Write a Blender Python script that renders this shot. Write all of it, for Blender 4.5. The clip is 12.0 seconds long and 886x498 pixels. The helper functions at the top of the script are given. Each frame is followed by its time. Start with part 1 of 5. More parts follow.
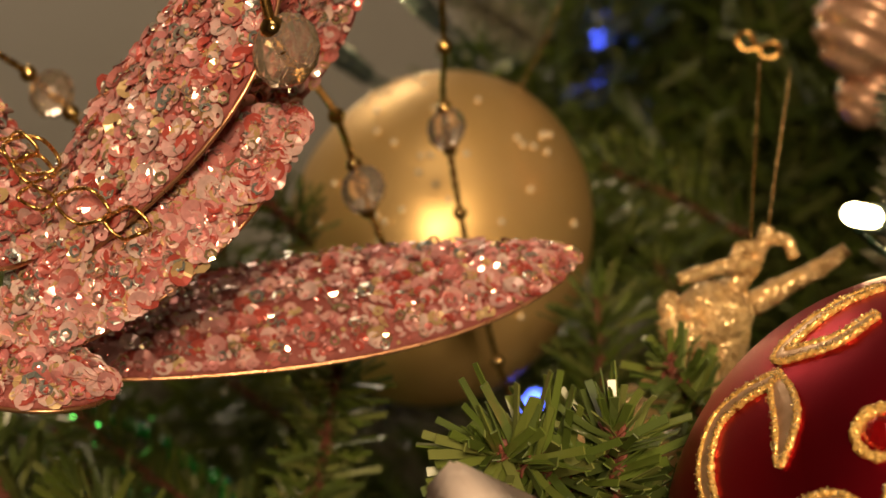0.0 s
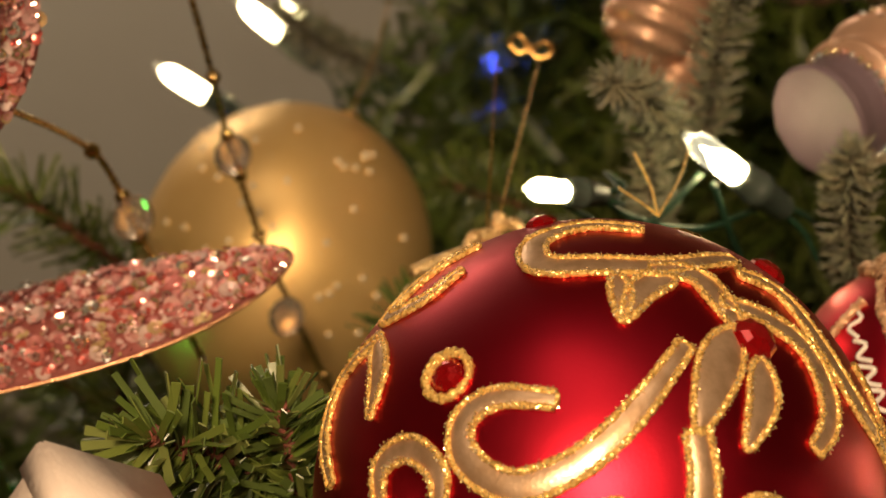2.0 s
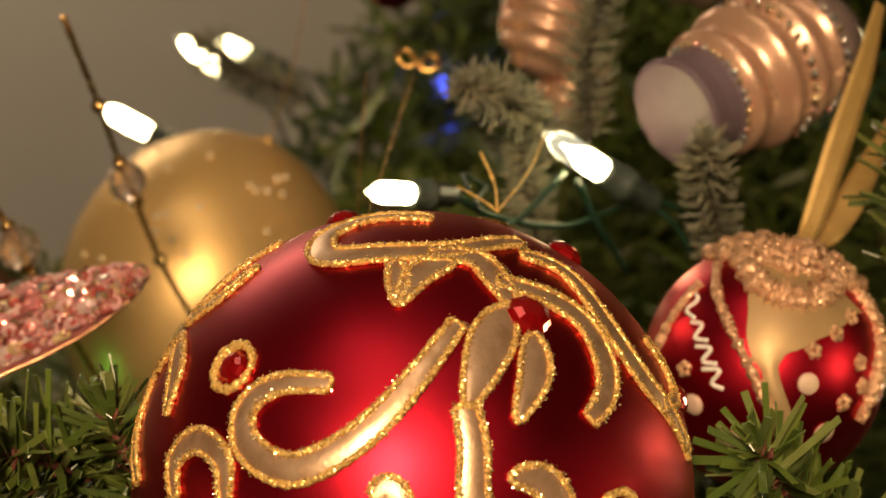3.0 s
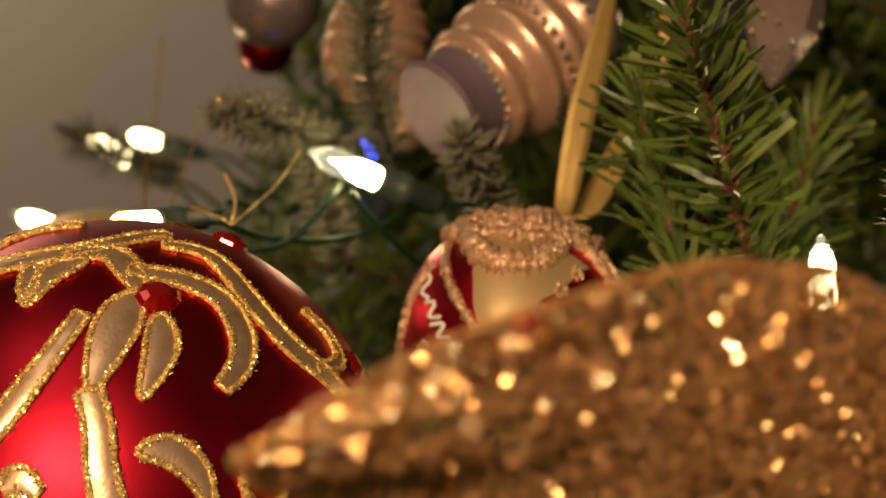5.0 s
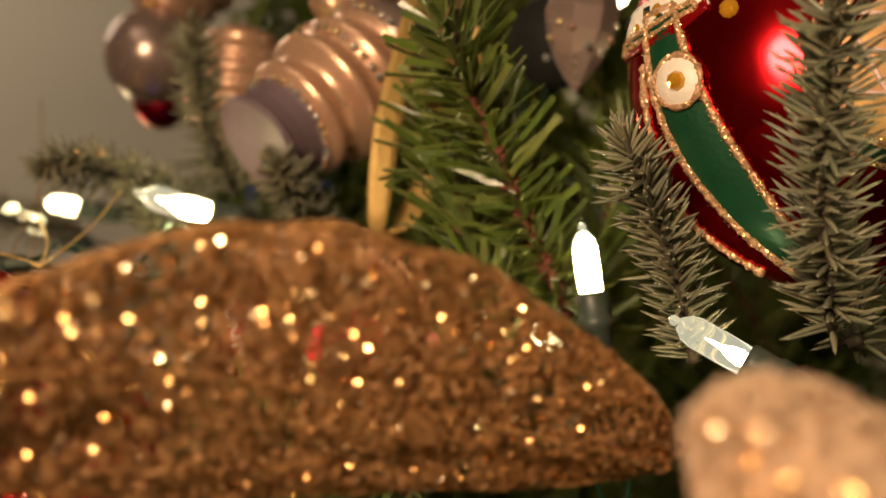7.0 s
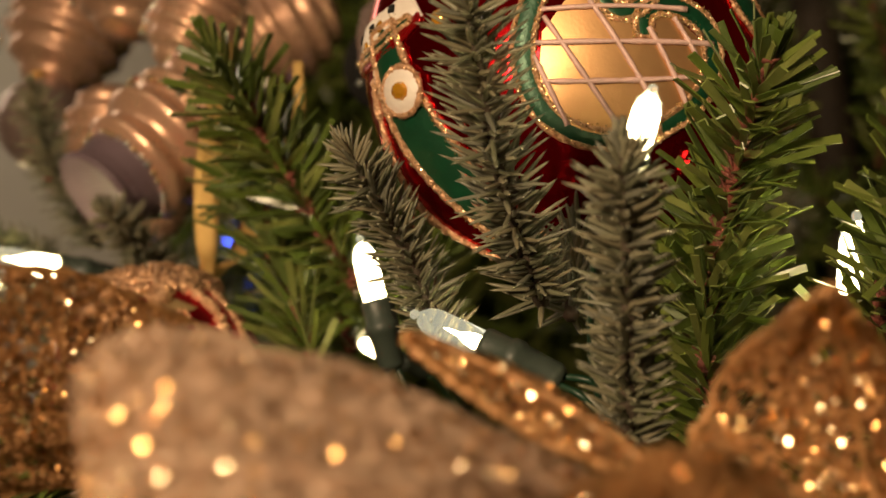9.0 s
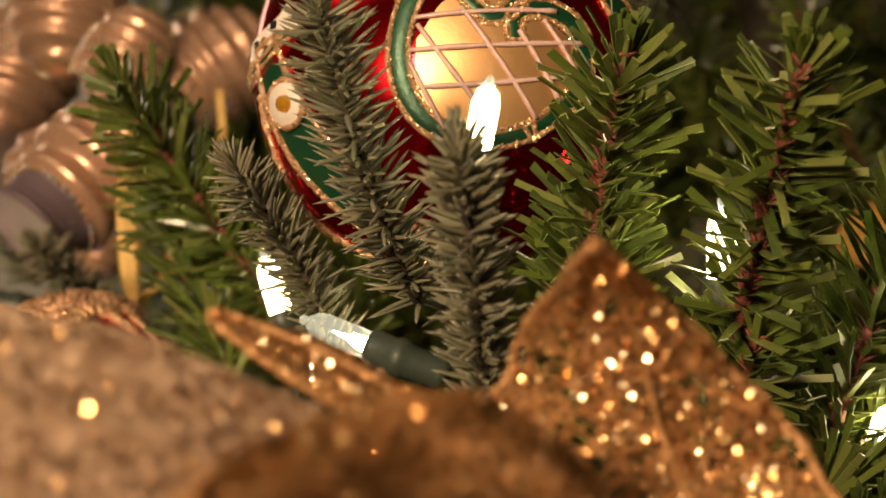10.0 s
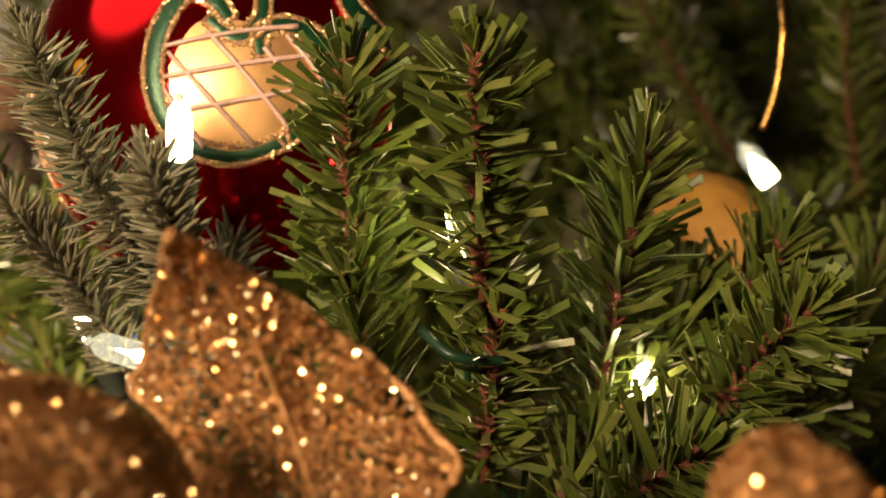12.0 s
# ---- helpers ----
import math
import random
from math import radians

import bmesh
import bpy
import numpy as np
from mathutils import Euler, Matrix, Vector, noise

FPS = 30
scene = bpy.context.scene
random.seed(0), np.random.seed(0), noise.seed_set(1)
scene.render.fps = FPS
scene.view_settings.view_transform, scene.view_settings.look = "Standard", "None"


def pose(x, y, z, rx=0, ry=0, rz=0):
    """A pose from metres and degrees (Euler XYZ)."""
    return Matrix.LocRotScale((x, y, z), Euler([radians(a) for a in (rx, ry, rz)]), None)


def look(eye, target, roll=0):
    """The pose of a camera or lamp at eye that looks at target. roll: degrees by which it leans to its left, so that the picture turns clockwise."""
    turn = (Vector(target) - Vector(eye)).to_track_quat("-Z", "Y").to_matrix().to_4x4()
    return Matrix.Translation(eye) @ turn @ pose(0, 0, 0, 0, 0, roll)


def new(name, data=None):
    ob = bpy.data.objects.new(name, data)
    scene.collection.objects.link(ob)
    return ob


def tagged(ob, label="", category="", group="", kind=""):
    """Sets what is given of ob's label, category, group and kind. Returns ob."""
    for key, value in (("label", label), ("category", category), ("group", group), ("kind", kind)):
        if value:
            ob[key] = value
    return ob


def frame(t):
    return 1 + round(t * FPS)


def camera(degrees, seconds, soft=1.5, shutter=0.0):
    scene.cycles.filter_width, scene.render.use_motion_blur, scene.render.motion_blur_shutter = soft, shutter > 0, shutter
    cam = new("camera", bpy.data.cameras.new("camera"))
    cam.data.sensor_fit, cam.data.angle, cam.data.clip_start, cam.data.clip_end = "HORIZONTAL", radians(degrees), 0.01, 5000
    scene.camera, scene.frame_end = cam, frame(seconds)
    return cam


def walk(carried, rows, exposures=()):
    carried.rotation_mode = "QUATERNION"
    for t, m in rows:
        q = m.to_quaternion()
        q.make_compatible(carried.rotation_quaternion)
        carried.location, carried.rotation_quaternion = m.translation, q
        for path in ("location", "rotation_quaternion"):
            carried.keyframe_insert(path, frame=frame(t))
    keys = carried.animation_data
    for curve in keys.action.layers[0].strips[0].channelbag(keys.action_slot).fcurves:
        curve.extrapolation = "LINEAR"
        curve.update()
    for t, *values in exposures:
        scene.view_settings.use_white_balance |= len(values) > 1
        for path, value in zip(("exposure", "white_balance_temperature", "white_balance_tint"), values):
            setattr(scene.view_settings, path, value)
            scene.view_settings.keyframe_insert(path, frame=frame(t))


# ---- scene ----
cam = camera(32.0, 12.0)
PATH = [
    (0.0, pose(-0.11509, 0.10028, 1.30851, 87.400, -21.546, 6.174)),
    (0.5, pose(-0.10056, 0.09718, 1.31163, 87.855, -20.283, 6.169)),
    (1.0, pose(-0.08710, 0.09527, 1.31426, 88.192, -18.940, 6.023)),
    (1.5, pose(-0.07221, 0.09295, 1.31687, 88.652, -17.363, 5.906)),
    (2.0, pose(-0.05640, 0.09051, 1.31877, 89.130, -15.784, 5.972)),
    (2.5, pose(-0.03917, 0.08824, 1.32014, 89.537, -14.119, 5.970)),
    (3.0, pose(-0.02304, 0.08733, 1.32103, 90.239, -12.598, 6.235)),
    (5.0, pose(0.03846, 0.08797, 1.31408, 92.926, -4.216, 7.597)),
    (5.5, pose(0.05211, 0.08908, 1.31471, 93.098, -2.742, 8.062)),
    (6.0, pose(0.06171, 0.08747, 1.31214, 93.745, -1.597, 7.907)),
    (6.5, pose(0.06996, 0.08537, 1.30998, 94.250, -0.354, 7.666)),
    (7.0, pose(0.07825, 0.08362, 1.30818, 94.602, 0.940, 7.383)),
    (9.0, pose(0.12030, 0.07438, 1.29953, 95.984, 7.311, 7.855)),
    (9.5, pose(0.12839, 0.07219, 1.29624, 96.451, 8.519, 7.895)),
    (10.0, pose(0.13759, 0.07141, 1.29036, 97.421, 9.938, 7.876)),
    (10.5, pose(0.14824, 0.06761, 1.28623, 97.841, 11.773, 7.986)),
    (11.0, pose(0.15664, 0.06623, 1.28270, 98.135, 13.352, 8.047)),
    (11.5, pose(0.16480, 0.06430, 1.27951, 98.314, 14.921, 8.069)),
    (12.0, pose(0.17339, 0.06155, 1.27688, 98.095, 16.099, 7.717)),
]
walk(cam, PATH, [(0.0, 0.05), (1.0, 0.05), (2.0, 0.14), (3.2, 0.08), (4.4, 0.0), (5.0, -0.22), (5.6, -0.20), (6.0, 0.03), (7.2, 0.03), (8.4, -0.05), (9.0, -0.24), (9.6, -0.24), (10.0, 0.0), (11.0, 0.12), (12.0, 0.32)])
cam.data.dof.use_dof = True
cam.data.dof.focus_distance = 0.236
cam.data.dof.aperture_fstop = 26.0

# ---- light ----
scene.world = bpy.data.worlds.new("room_air")
scene.world.use_nodes = True
scene.world.node_tree.nodes["Background"].inputs[0].default_value = (1.0, 0.72, 0.48, 1)
scene.world.node_tree.nodes["Background"].inputs[1].default_value = 0.03


def area_lamp(name, eye, target, size, power, colour):
    data = bpy.data.lights.new(name, "AREA")
    data.shape, data.size, data.energy, data.color = "DISK", size, power, colour
    ob = new(name, data)
    ob.matrix_world = look(eye, target)
    return ob


area_lamp("room_lamp", (-0.09, -0.45, 1.49), (0.03, 0.35, 1.3), 0.17, 8.4, (1.0, 0.70, 0.42))
area_lamp("ceiling_lamp", (-0.5, -0.5, 2.62), (0.0, 0.4, 1.3), 1.0, 5.0, (1.0, 0.76, 0.52))
# added fill that brightens the wall behind the tree, not a lamp of the room
area_lamp("wall_fill", (-1.5, 1.80, 2.4), (-1.0, 2.3, 1.4), 0.9, 11.5, (1.0, 0.80, 0.58))

# ---- materials ----


def material(name, colour, rough=0.5, metal=0.0, spot=0.0, spot_scale=300.0, bump=0.0, bump_scale=900.0, second=None, coat=0.0):
    """A surface with blotches of a second colour and a fine relief."""
    m = bpy.data.materials.new(name)
    m.use_nodes = True
    nt = m.node_tree
    b = nt.nodes["Principled BSDF"]
    b.inputs["Base Color"].default_value = (*colour, 1)
    b.inputs["Roughness"].default_value = rough
    b.inputs["Metallic"].default_value = metal
    b.inputs["Coat Weight"].default_value = coat
    tc = nt.nodes.new("ShaderNodeTexCoord")
    if spot:
        n = nt.nodes.new("ShaderNodeTexNoise")
        n.inputs["Scale"].default_value, n.inputs["Detail"].default_value = spot_scale, 6
        nt.links.new(tc.outputs["Object"], n.inputs["Vector"])
        r = nt.nodes.new("ShaderNodeMapRange")
        r.inputs[1].default_value, r.inputs[2].default_value = 0.35, 0.65
        r.inputs[4].default_value = spot
        nt.links.new(n.outputs["Fac"], r.inputs[0])
        mix = nt.nodes.new("ShaderNodeMix")
        mix.data_type = "RGBA"
        other = second or tuple(c * 0.45 for c in colour)
        mix.inputs[6].default_value, mix.inputs[7].default_value = (*colour, 1), (*other, 1)
        nt.links.new(r.outputs[0], mix.inputs[0])
        nt.links.new(mix.outputs[2], b.inputs["Base Color"])
        q = nt.nodes.new("ShaderNodeMapRange")
        q.inputs[3].default_value, q.inputs[4].default_value = max(0.02, rough - 0.08), min(1, rough + 0.12)
        nt.links.new(n.outputs["Fac"], q.inputs[0])
        nt.links.new(q.outputs[0], b.inputs["Roughness"])
    if bump:
        n2 = nt.nodes.new("ShaderNodeTexNoise")
        n2.inputs["Scale"].default_value, n2.inputs["Detail"].default_value = bump_scale, 4
        nt.links.new(tc.outputs["Object"], n2.inputs["Vector"])
        bp = nt.nodes.new("ShaderNodeBump")
        bp.inputs["Strength"].default_value, bp.inputs["Distance"].default_value = bump, 0.0006
        nt.links.new(n2.outputs["Fac"], bp.inputs["Height"])
        nt.links.new(bp.outputs[0], b.inputs["Normal"])
    return m


def glitter(name, colour, other, scale=2500.0, tilt=0.9, rough=0.22, metal=0.85, dark=0.0):
    """Flakes of foil, each lying at its own angle and of its own shade."""
    m = bpy.data.materials.new(name)
    m.use_nodes = True
    nt = m.node_tree
    b = nt.nodes["Principled BSDF"]
    b.inputs["Roughness"].default_value, b.inputs["Metallic"].default_value = rough, metal
    tc = nt.nodes.new("ShaderNodeTexCoord")
    v = nt.nodes.new("ShaderNodeTexVoronoi")
    v.inputs["Scale"].default_value = scale
    nt.links.new(tc.outputs["Object"], v.inputs["Vector"])
    geo = nt.nodes.new("ShaderNodeNewGeometry")
    sub = nt.nodes.new("ShaderNodeVectorMath")
    sub.operation = "SUBTRACT"
    sub.inputs[1].default_value = (0.5, 0.5, 0.5)
    nt.links.new(v.outputs["Color"], sub.inputs[0])
    mad = nt.nodes.new("ShaderNodeVectorMath")
    mad.operation = "MULTIPLY_ADD"
    mad.inputs[1].default_value = (tilt * 2, tilt * 2, tilt * 2)
    nt.links.new(sub.outputs[0], mad.inputs[0])
    nt.links.new(geo.outputs["Normal"], mad.inputs[2])
    nrm = nt.nodes.new("ShaderNodeVectorMath")
    nrm.operation = "NORMALIZE"
    nt.links.new(mad.outputs[0], nrm.inputs[0])
    nt.links.new(nrm.outputs[0], b.inputs["Normal"])
    ramp = nt.nodes.new("ShaderNodeMix")
    ramp.data_type = "RGBA"
    ramp.inputs[6].default_value, ramp.inputs[7].default_value = (*colour, 1), (*other, 1)
    sep = nt.nodes.new("ShaderNodeSeparateColor")
    nt.links.new(v.outputs["Color"], sep.inputs[0])
    nt.links.new(sep.outputs[0], ramp.inputs[0])
    if dark:
        n = nt.nodes.new("ShaderNodeTexNoise")
        n.inputs["Scale"].default_value, n.inputs["Detail"].default_value = 420.0, 5
        nt.links.new(tc.outputs["Object"], n.inputs["Vector"])
        r = nt.nodes.new("ShaderNodeMapRange")
        r.inputs[1].default_value, r.inputs[2].default_value, r.inputs[4].default_value = 0.4, 0.65, dark
        nt.links.new(n.outputs["Fac"], r.inputs[0])
        mx = nt.nodes.new("ShaderNodeMix")
        mx.data_type = "RGBA"
        mx.inputs[7].default_value = (*[c * 0.3 for c in colour], 1)
        nt.links.new(r.outputs[0], mx.inputs[0])
        nt.links.new(ramp.outputs[2], mx.inputs[6])
        nt.links.new(mx.outputs[2], b.inputs["Base Color"])
    else:
        nt.links.new(ramp.outputs[2], b.inputs["Base Color"])
    return m


def island_mix(name, colours, rough=0.3, metal=0.3, alpha=1.0):
    """Each loose piece takes one of the colours."""
    m = bpy.data.materials.new(name)
    m.use_nodes = True
    nt = m.node_tree
    b = nt.nodes["Principled BSDF"]
    b.inputs["Roughness"].default_value, b.inputs["Metallic"].default_value = rough, metal
    geo = nt.nodes.new("ShaderNodeNewGeometry")
    ramp = nt.nodes.new("ShaderNodeValToRGB")
    ramp.color_ramp.interpolation = "CONSTANT"
    els = ramp.color_ramp.elements
    while len(els) < len(colours):
        els.new(0.5)
    for i, c in enumerate(colours):
        els[i].position, els[i].color = i / len(colours), (*c, 1)
    nt.links.new(geo.outputs["Random Per Island"], ramp.inputs[0])
    nt.links.new(ramp.outputs[0], b.inputs["Base Color"])
    return m


def glow(name, colour, strength):
    m = bpy.data.materials.new(name)
    m.use_nodes = True
    b = m.node_tree.nodes["Principled BSDF"]
    b.inputs["Base Color"].default_value = (*colour, 1)
    b.inputs["Emission Color"].default_value = (*colour, 1)
    b.inputs["Emission Strength"].default_value = strength
    return m


def glass(name, colour, rough=0.03, light=0.0):
    m = bpy.data.materials.new(name)
    m.use_nodes = True
    b = m.node_tree.nodes["Principled BSDF"]
    b.inputs["Base Color"].default_value = (*colour, 1)
    b.inputs["Roughness"].default_value = rough
    b.inputs["Transmission Weight"].default_value = 1.0
    b.inputs["IOR"].default_value = 1.45
    if light:
        b.inputs["Emission Color"].default_value = (*colour, 1)
        b.inputs["Emission Strength"].default_value = light
    return m


RED_MATTE = material("red_matte_glass", (0.43, 0.012, 0.026), 0.35, 1.0, 0.5, 60, 0.05, 2500, (0.36, 0.009, 0.024))
GOLD_MATTE = material("gold_matte_glass", (0.95, 0.65, 0.27), 0.36, 0.62, 0.6, 45, 0.06, 1800, (0.86, 0.56, 0.20))
RED_GLASS = material("red_shiny_glass", (0.46, 0.006, 0.010), 0.10, 0.95, 0.5, 70, 0.0, 900, (0.33, 0.004, 0.008))
GREEN_ENAMEL = material("green_enamel", (0.008, 0.072, 0.030), 0.33, 0.3, 0.6, 260, 0.15, 1200, (0.006, 0.042, 0.018))
CHAMPAGNE = material("champagne_matte", (0.70, 0.42, 0.19), 0.36, 0.8, 0.5, 90, 0.05, 1800, (0.6, 0.33, 0.15))
EGG_GOLD = material("egg_satin_gold", (0.46, 0.31, 0.15), 0.46, 0.5, 0.5, 120, 0.05, 1800, (0.38, 0.25, 0.11))
SCROLL_FILL = material("pearl_cream", (0.82, 0.56, 0.36), 0.34, 0.8, 0.6, 300, 0.1, 1800, (0.40, 0.22, 0.10))
WHITE_PAINT = material("white_paint", (0.80, 0.74, 0.66), 0.45, 0.0, 0.4, 500, 0.2, 1500, (0.66, 0.58, 0.50))
PINK_LINE = material("pink_paint", (0.80, 0.55, 0.50), 0.45, 0.1, 0.4, 500)
DOT_PAINT = material("cream_paint", (0.62, 0.45, 0.33), 0.5, 0.1, 0.4, 500, 0.2, 1500, (0.5, 0.34, 0.24))
GEM_RED = material("red_gem", (0.42, 0.006, 0.008), 0.12, 0.6, 0.5, 500, coat=1.0)
GEM_AMBER = material("amber_gem", (0.70, 0.33, 0.02), 0.10, 0.4, 0.4, 500, coat=1.0)
GOLD_GLITTER = glitter("gold_glitter", (1.0, 0.68, 0.22), (0.78, 0.46, 0.11), 2600, 0.55, 0.30, 0.45)
COPPER_GLITTER = glitter("copper_glitter", (0.74, 0.46, 0.27), (0.50, 0.27, 0.14), 2600, 0.55, 0.3, 0.4)
BROWN_GLITTER = glitter("brown_glitter", (0.53, 0.28, 0.11), (0.37, 0.175, 0.060), 1900, 0.3, 0.42, 0.25, 0.2)
TAN_GLITTER = glitter("tan_glitter", (0.66, 0.47, 0.33), (0.54, 0.36, 0.24), 1900, 0.3, 0.45, 0.1, 0.15)
DEER_GLITTER = glitter("deer_glitter", (0.86, 0.62, 0.32), (0.62, 0.38, 0.15), 1700, 0.55, 0.3, 0.5)
PINK_CLOTH = material("pink_cloth", (0.28, 0.08, 0.07), 0.75, 0.0, 0.8, 500, 0.6, 1200, (0.22, 0.05, 0.04))
SEQUIN = island_mix("pink_sequins", [(0.76, 0.38, 0.37), (0.68, 0.27, 0.27), (0.82, 0.52, 0.49), (0.50, 0.10, 0.08), (0.78, 0.44, 0.40), (0.58, 0.19, 0.17), (0.85, 0.64, 0.58), (0.62, 0.44, 0.22)], 0.14, 0.35)
PALE_FLAKE = island_mix("pale_gold_flakes", [(0.95, 0.66, 0.26), (0.82, 0.54, 0.18), (0.98, 0.80, 0.46)], 0.24, 0.75)
FLAKE = island_mix("gold_flakes", [(0.88, 0.60, 0.28), (0.8, 0.48, 0.2), (0.98, 0.82, 0.55), (0.7, 0.36, 0.14)], 0.22, 1.0)
SPANGLE = island_mix("clear_spangles", [(0.8, 0.75, 0.66), (0.75, 0.6, 0.35), (0.6, 0.65, 0.62), (0.85, 0.5, 0.42)], 0.1, 0.8)
GOLD_WIRE = material("gold_wire", (0.80, 0.48, 0.15), 0.25, 1.0, 0.4, 800)
COPPER_RIM = material("copper_rim", (0.62, 0.34, 0.18), 0.28, 0.9, 0.5, 700)
# the green light falling on these beads is put into their base colour
GREEN_LIT_BEAD = material("green_lit_bead", (0.01, 0.22, 0.03), 0.12, 0.2, 0.4, 700, coat=0.8)
PALE_DOT = material("pale_gold_dot", (0.98, 0.86, 0.62), 0.14, 0.1, 0.3, 900)
GOLD_BEAD = material("gold_bead", (0.85, 0.58, 0.22), 0.12, 1.0, 0.3, 900)
CRYSTAL = glass("crystal", (0.92, 0.76, 0.62), 0.06)
CRYSTAL.node_tree.nodes["Principled BSDF"].inputs["Transmission Weight"].default_value = 0.88
GOLD_RIBBON = material("gold_satin_ribbon", (0.60, 0.40, 0.13), 0.38, 0.45, 0.6, 160, 0.4, 2600, (0.45, 0.28, 0.08))
OCHRE_CLOTH = material("ochre_cloth", (0.50, 0.27, 0.05), 0.6, 0.1, 0.6, 200, 0.4, 1500, (0.36, 0.17, 0.03))
LILAC = material("lilac_pearl", (0.150, 0.105, 0.130), 0.50, 0.1, 0.5, 120, 0.1, 1500, (0.125, 0.088, 0.105))
PEACH = material("peach_pearl", (0.70, 0.44, 0.29), 0.27, 0.55, 0.6, 130, 0.1, 900, (0.58, 0.34, 0.24))
SILVER_PINK = material("rose_silver", (0.42, 0.31, 0.28), 0.26, 0.6, 0.4, 70)
DARK_BALL = material("dark_ball", (0.004, 0.004, 0.0035), 0.85, 0.0, 0.4, 90)
SPRUCE = island_mix("spruce_needles", [(0.185, 0.18, 0.115), (0.15, 0.155, 0.095), (0.235, 0.225, 0.145), (0.165, 0.165, 0.12), (0.205, 0.185, 0.115)], 0.36, 0.0)
PINE = island_mix("pine_strips", [(0.095, 0.135, 0.022), (0.070, 0.105, 0.018), (0.13, 0.165, 0.032), (0.085, 0.12, 0.030), (0.155, 0.18, 0.048)], 0.28, 0.0)
STEM_RED = material("red_brown_stem", (0.20, 0.055, 0.035), 0.6, 0.0, 0.8, 500, 0.6, 900, (0.09, 0.03, 0.018))
STEM_BROWN = material("brown_stem", (0.075, 0.055, 0.035), 0.7, 0.0, 0.8, 400, 0.6, 900)
SOCKET = material("green_socket", (0.050, 0.068, 0.055), 0.42, 0.0, 0.5, 300, 0.15, 1500, (0.036, 0.050, 0.040))
CABLE = material("green_cable", (0.012, 0.045, 0.022), 0.4, 0.0, 0.5, 400)
WALL = material("beige_wall_paint", (0.43, 0.40, 0.34), 0.8, 0.0, 0.5, 3, 0.2, 200, (0.39, 0.36, 0.30))
FLOOR = material("oak_floor", (0.25, 0.15, 0.08), 0.5, 0.0, 0.7, 6, 0.2, 60)
CARD = material("white_card", (0.80, 0.67, 0.58), 0.6, 0.0, 0.5, 200, 0.3, 900, (0.72, 0.58, 0.49))
BULB_GLASS = glass("bulb_glass", (1.0, 0.96, 0.74), 0.12, light=0.24)
BULB_GLASS.node_tree.nodes["Principled BSDF"].inputs["IOR"].default_value = 1.12

# ---- builders ----


def mesh_object(name, verts, faces, mat, parent=None, label="", smooth=True, kind=""):
    me = bpy.data.meshes.new(name)
    me.from_pydata(verts, [], faces)
    me.materials.append(mat)
    if smooth:
        me.polygons.foreach_set("use_smooth", [True] * len(me.polygons))
    ob = new(name, me)
    ob.parent = parent
    return tagged(ob, label, kind=kind)


def part(name, bm, mat, parent, label="", smooth=True, kind=""):
    me = bpy.data.meshes.new(name)
    bm.to_mesh(me)
    bm.free()
    me.materials.append(mat)
    if smooth:
        me.polygons.foreach_set("use_smooth", [True] * len(me.polygons))
    ob = new(name, me)
    ob.parent = parent
    return tagged(ob, label, kind=kind)


def thing(name, place, label, category, group=""):
    ob = new(name)
    ob.location = place
    ob.empty_display_size = 0.01
    bpy.context.view_layer.update()
    return tagged(ob, label, category, group)


def spline(points, n):
    """n points evenly along a smooth line through the given ones."""
    p = [Vector(q) for q in points]
    p = [p[0] * 2 - p[1]] + p + [p[-1] * 2 - p[-2]]
    out = []
    spans = len(p) - 3
    for i in range(n):
        u = i / (n - 1) * spans
        k = min(int(u), spans - 1)
        t = u - k
        a, b, c, d = p[k:k + 4]
        out.append(0.5 * ((2 * b) + (c - a) * t + (2 * a - 5 * b + 4 * c - d) * t * t + (3 * b - a - 3 * c + d) * t ** 3))
    return out


def tube(points, radius, sides=6, n=None, bumps=0.0):
    """Verts and faces of a round rope; radius may be a function of the way along."""
    line = spline(points, n or len(points) * 5)
    verts, faces = [], []
    up = Vector((0.13, 0.31, 0.94))
    for i, p in enumerate(line):
        d = (line[min(i + 1, len(line) - 1)] - line[max(i - 1, 0)]).normalized()
        x = d.cross(up).normalized()
        y = d.cross(x)
        r = radius(i / (len(line) - 1)) if callable(radius) else radius
        r *= 1 + bumps * random.uniform(-1, 1)
        for k in range(sides):
            a = 2 * math.pi * k / sides
            verts.append(p + (x * math.cos(a) + y * math.sin(a)) * r)
    for i in range(len(line) - 1):
        for k in range(sides):
            faces.append((i * sides + k, i * sides + (k + 1) % sides, (i + 1) * sides + (k + 1) % sides, (i + 1) * sides + k))
    faces += [tuple(range(sides))[::-1], tuple(range((len(line) - 1) * sides, len(line) * sides))]
    return verts, faces


def joined(pieces):
    verts, faces = [], []
    for v, f in pieces:
        k = len(verts)
        verts += v
        faces += [tuple(i + k for i in q) for q in f]
    return verts, faces


def blob(centre, radii, u=12, v=8, rough=0.0):
    verts, faces = [], []
    for j in range(v + 1):
        e = math.pi * j / v
        for i in range(u):
            a = 2 * math.pi * i / u
            r = 1 + rough * random.uniform(-1, 1)
            verts.append(Vector(centre) + Vector((radii[0] * math.sin(e) * math.cos(a), radii[1] * math.sin(e) * math.sin(a), radii[2] * math.cos(e))) * r)
    for j in range(v):
        for i in range(u):
            faces.append((j * u + i, (j + 1) * u + i, (j + 1) * u + (i + 1) % u, j * u + (i + 1) % u))
    return verts, faces


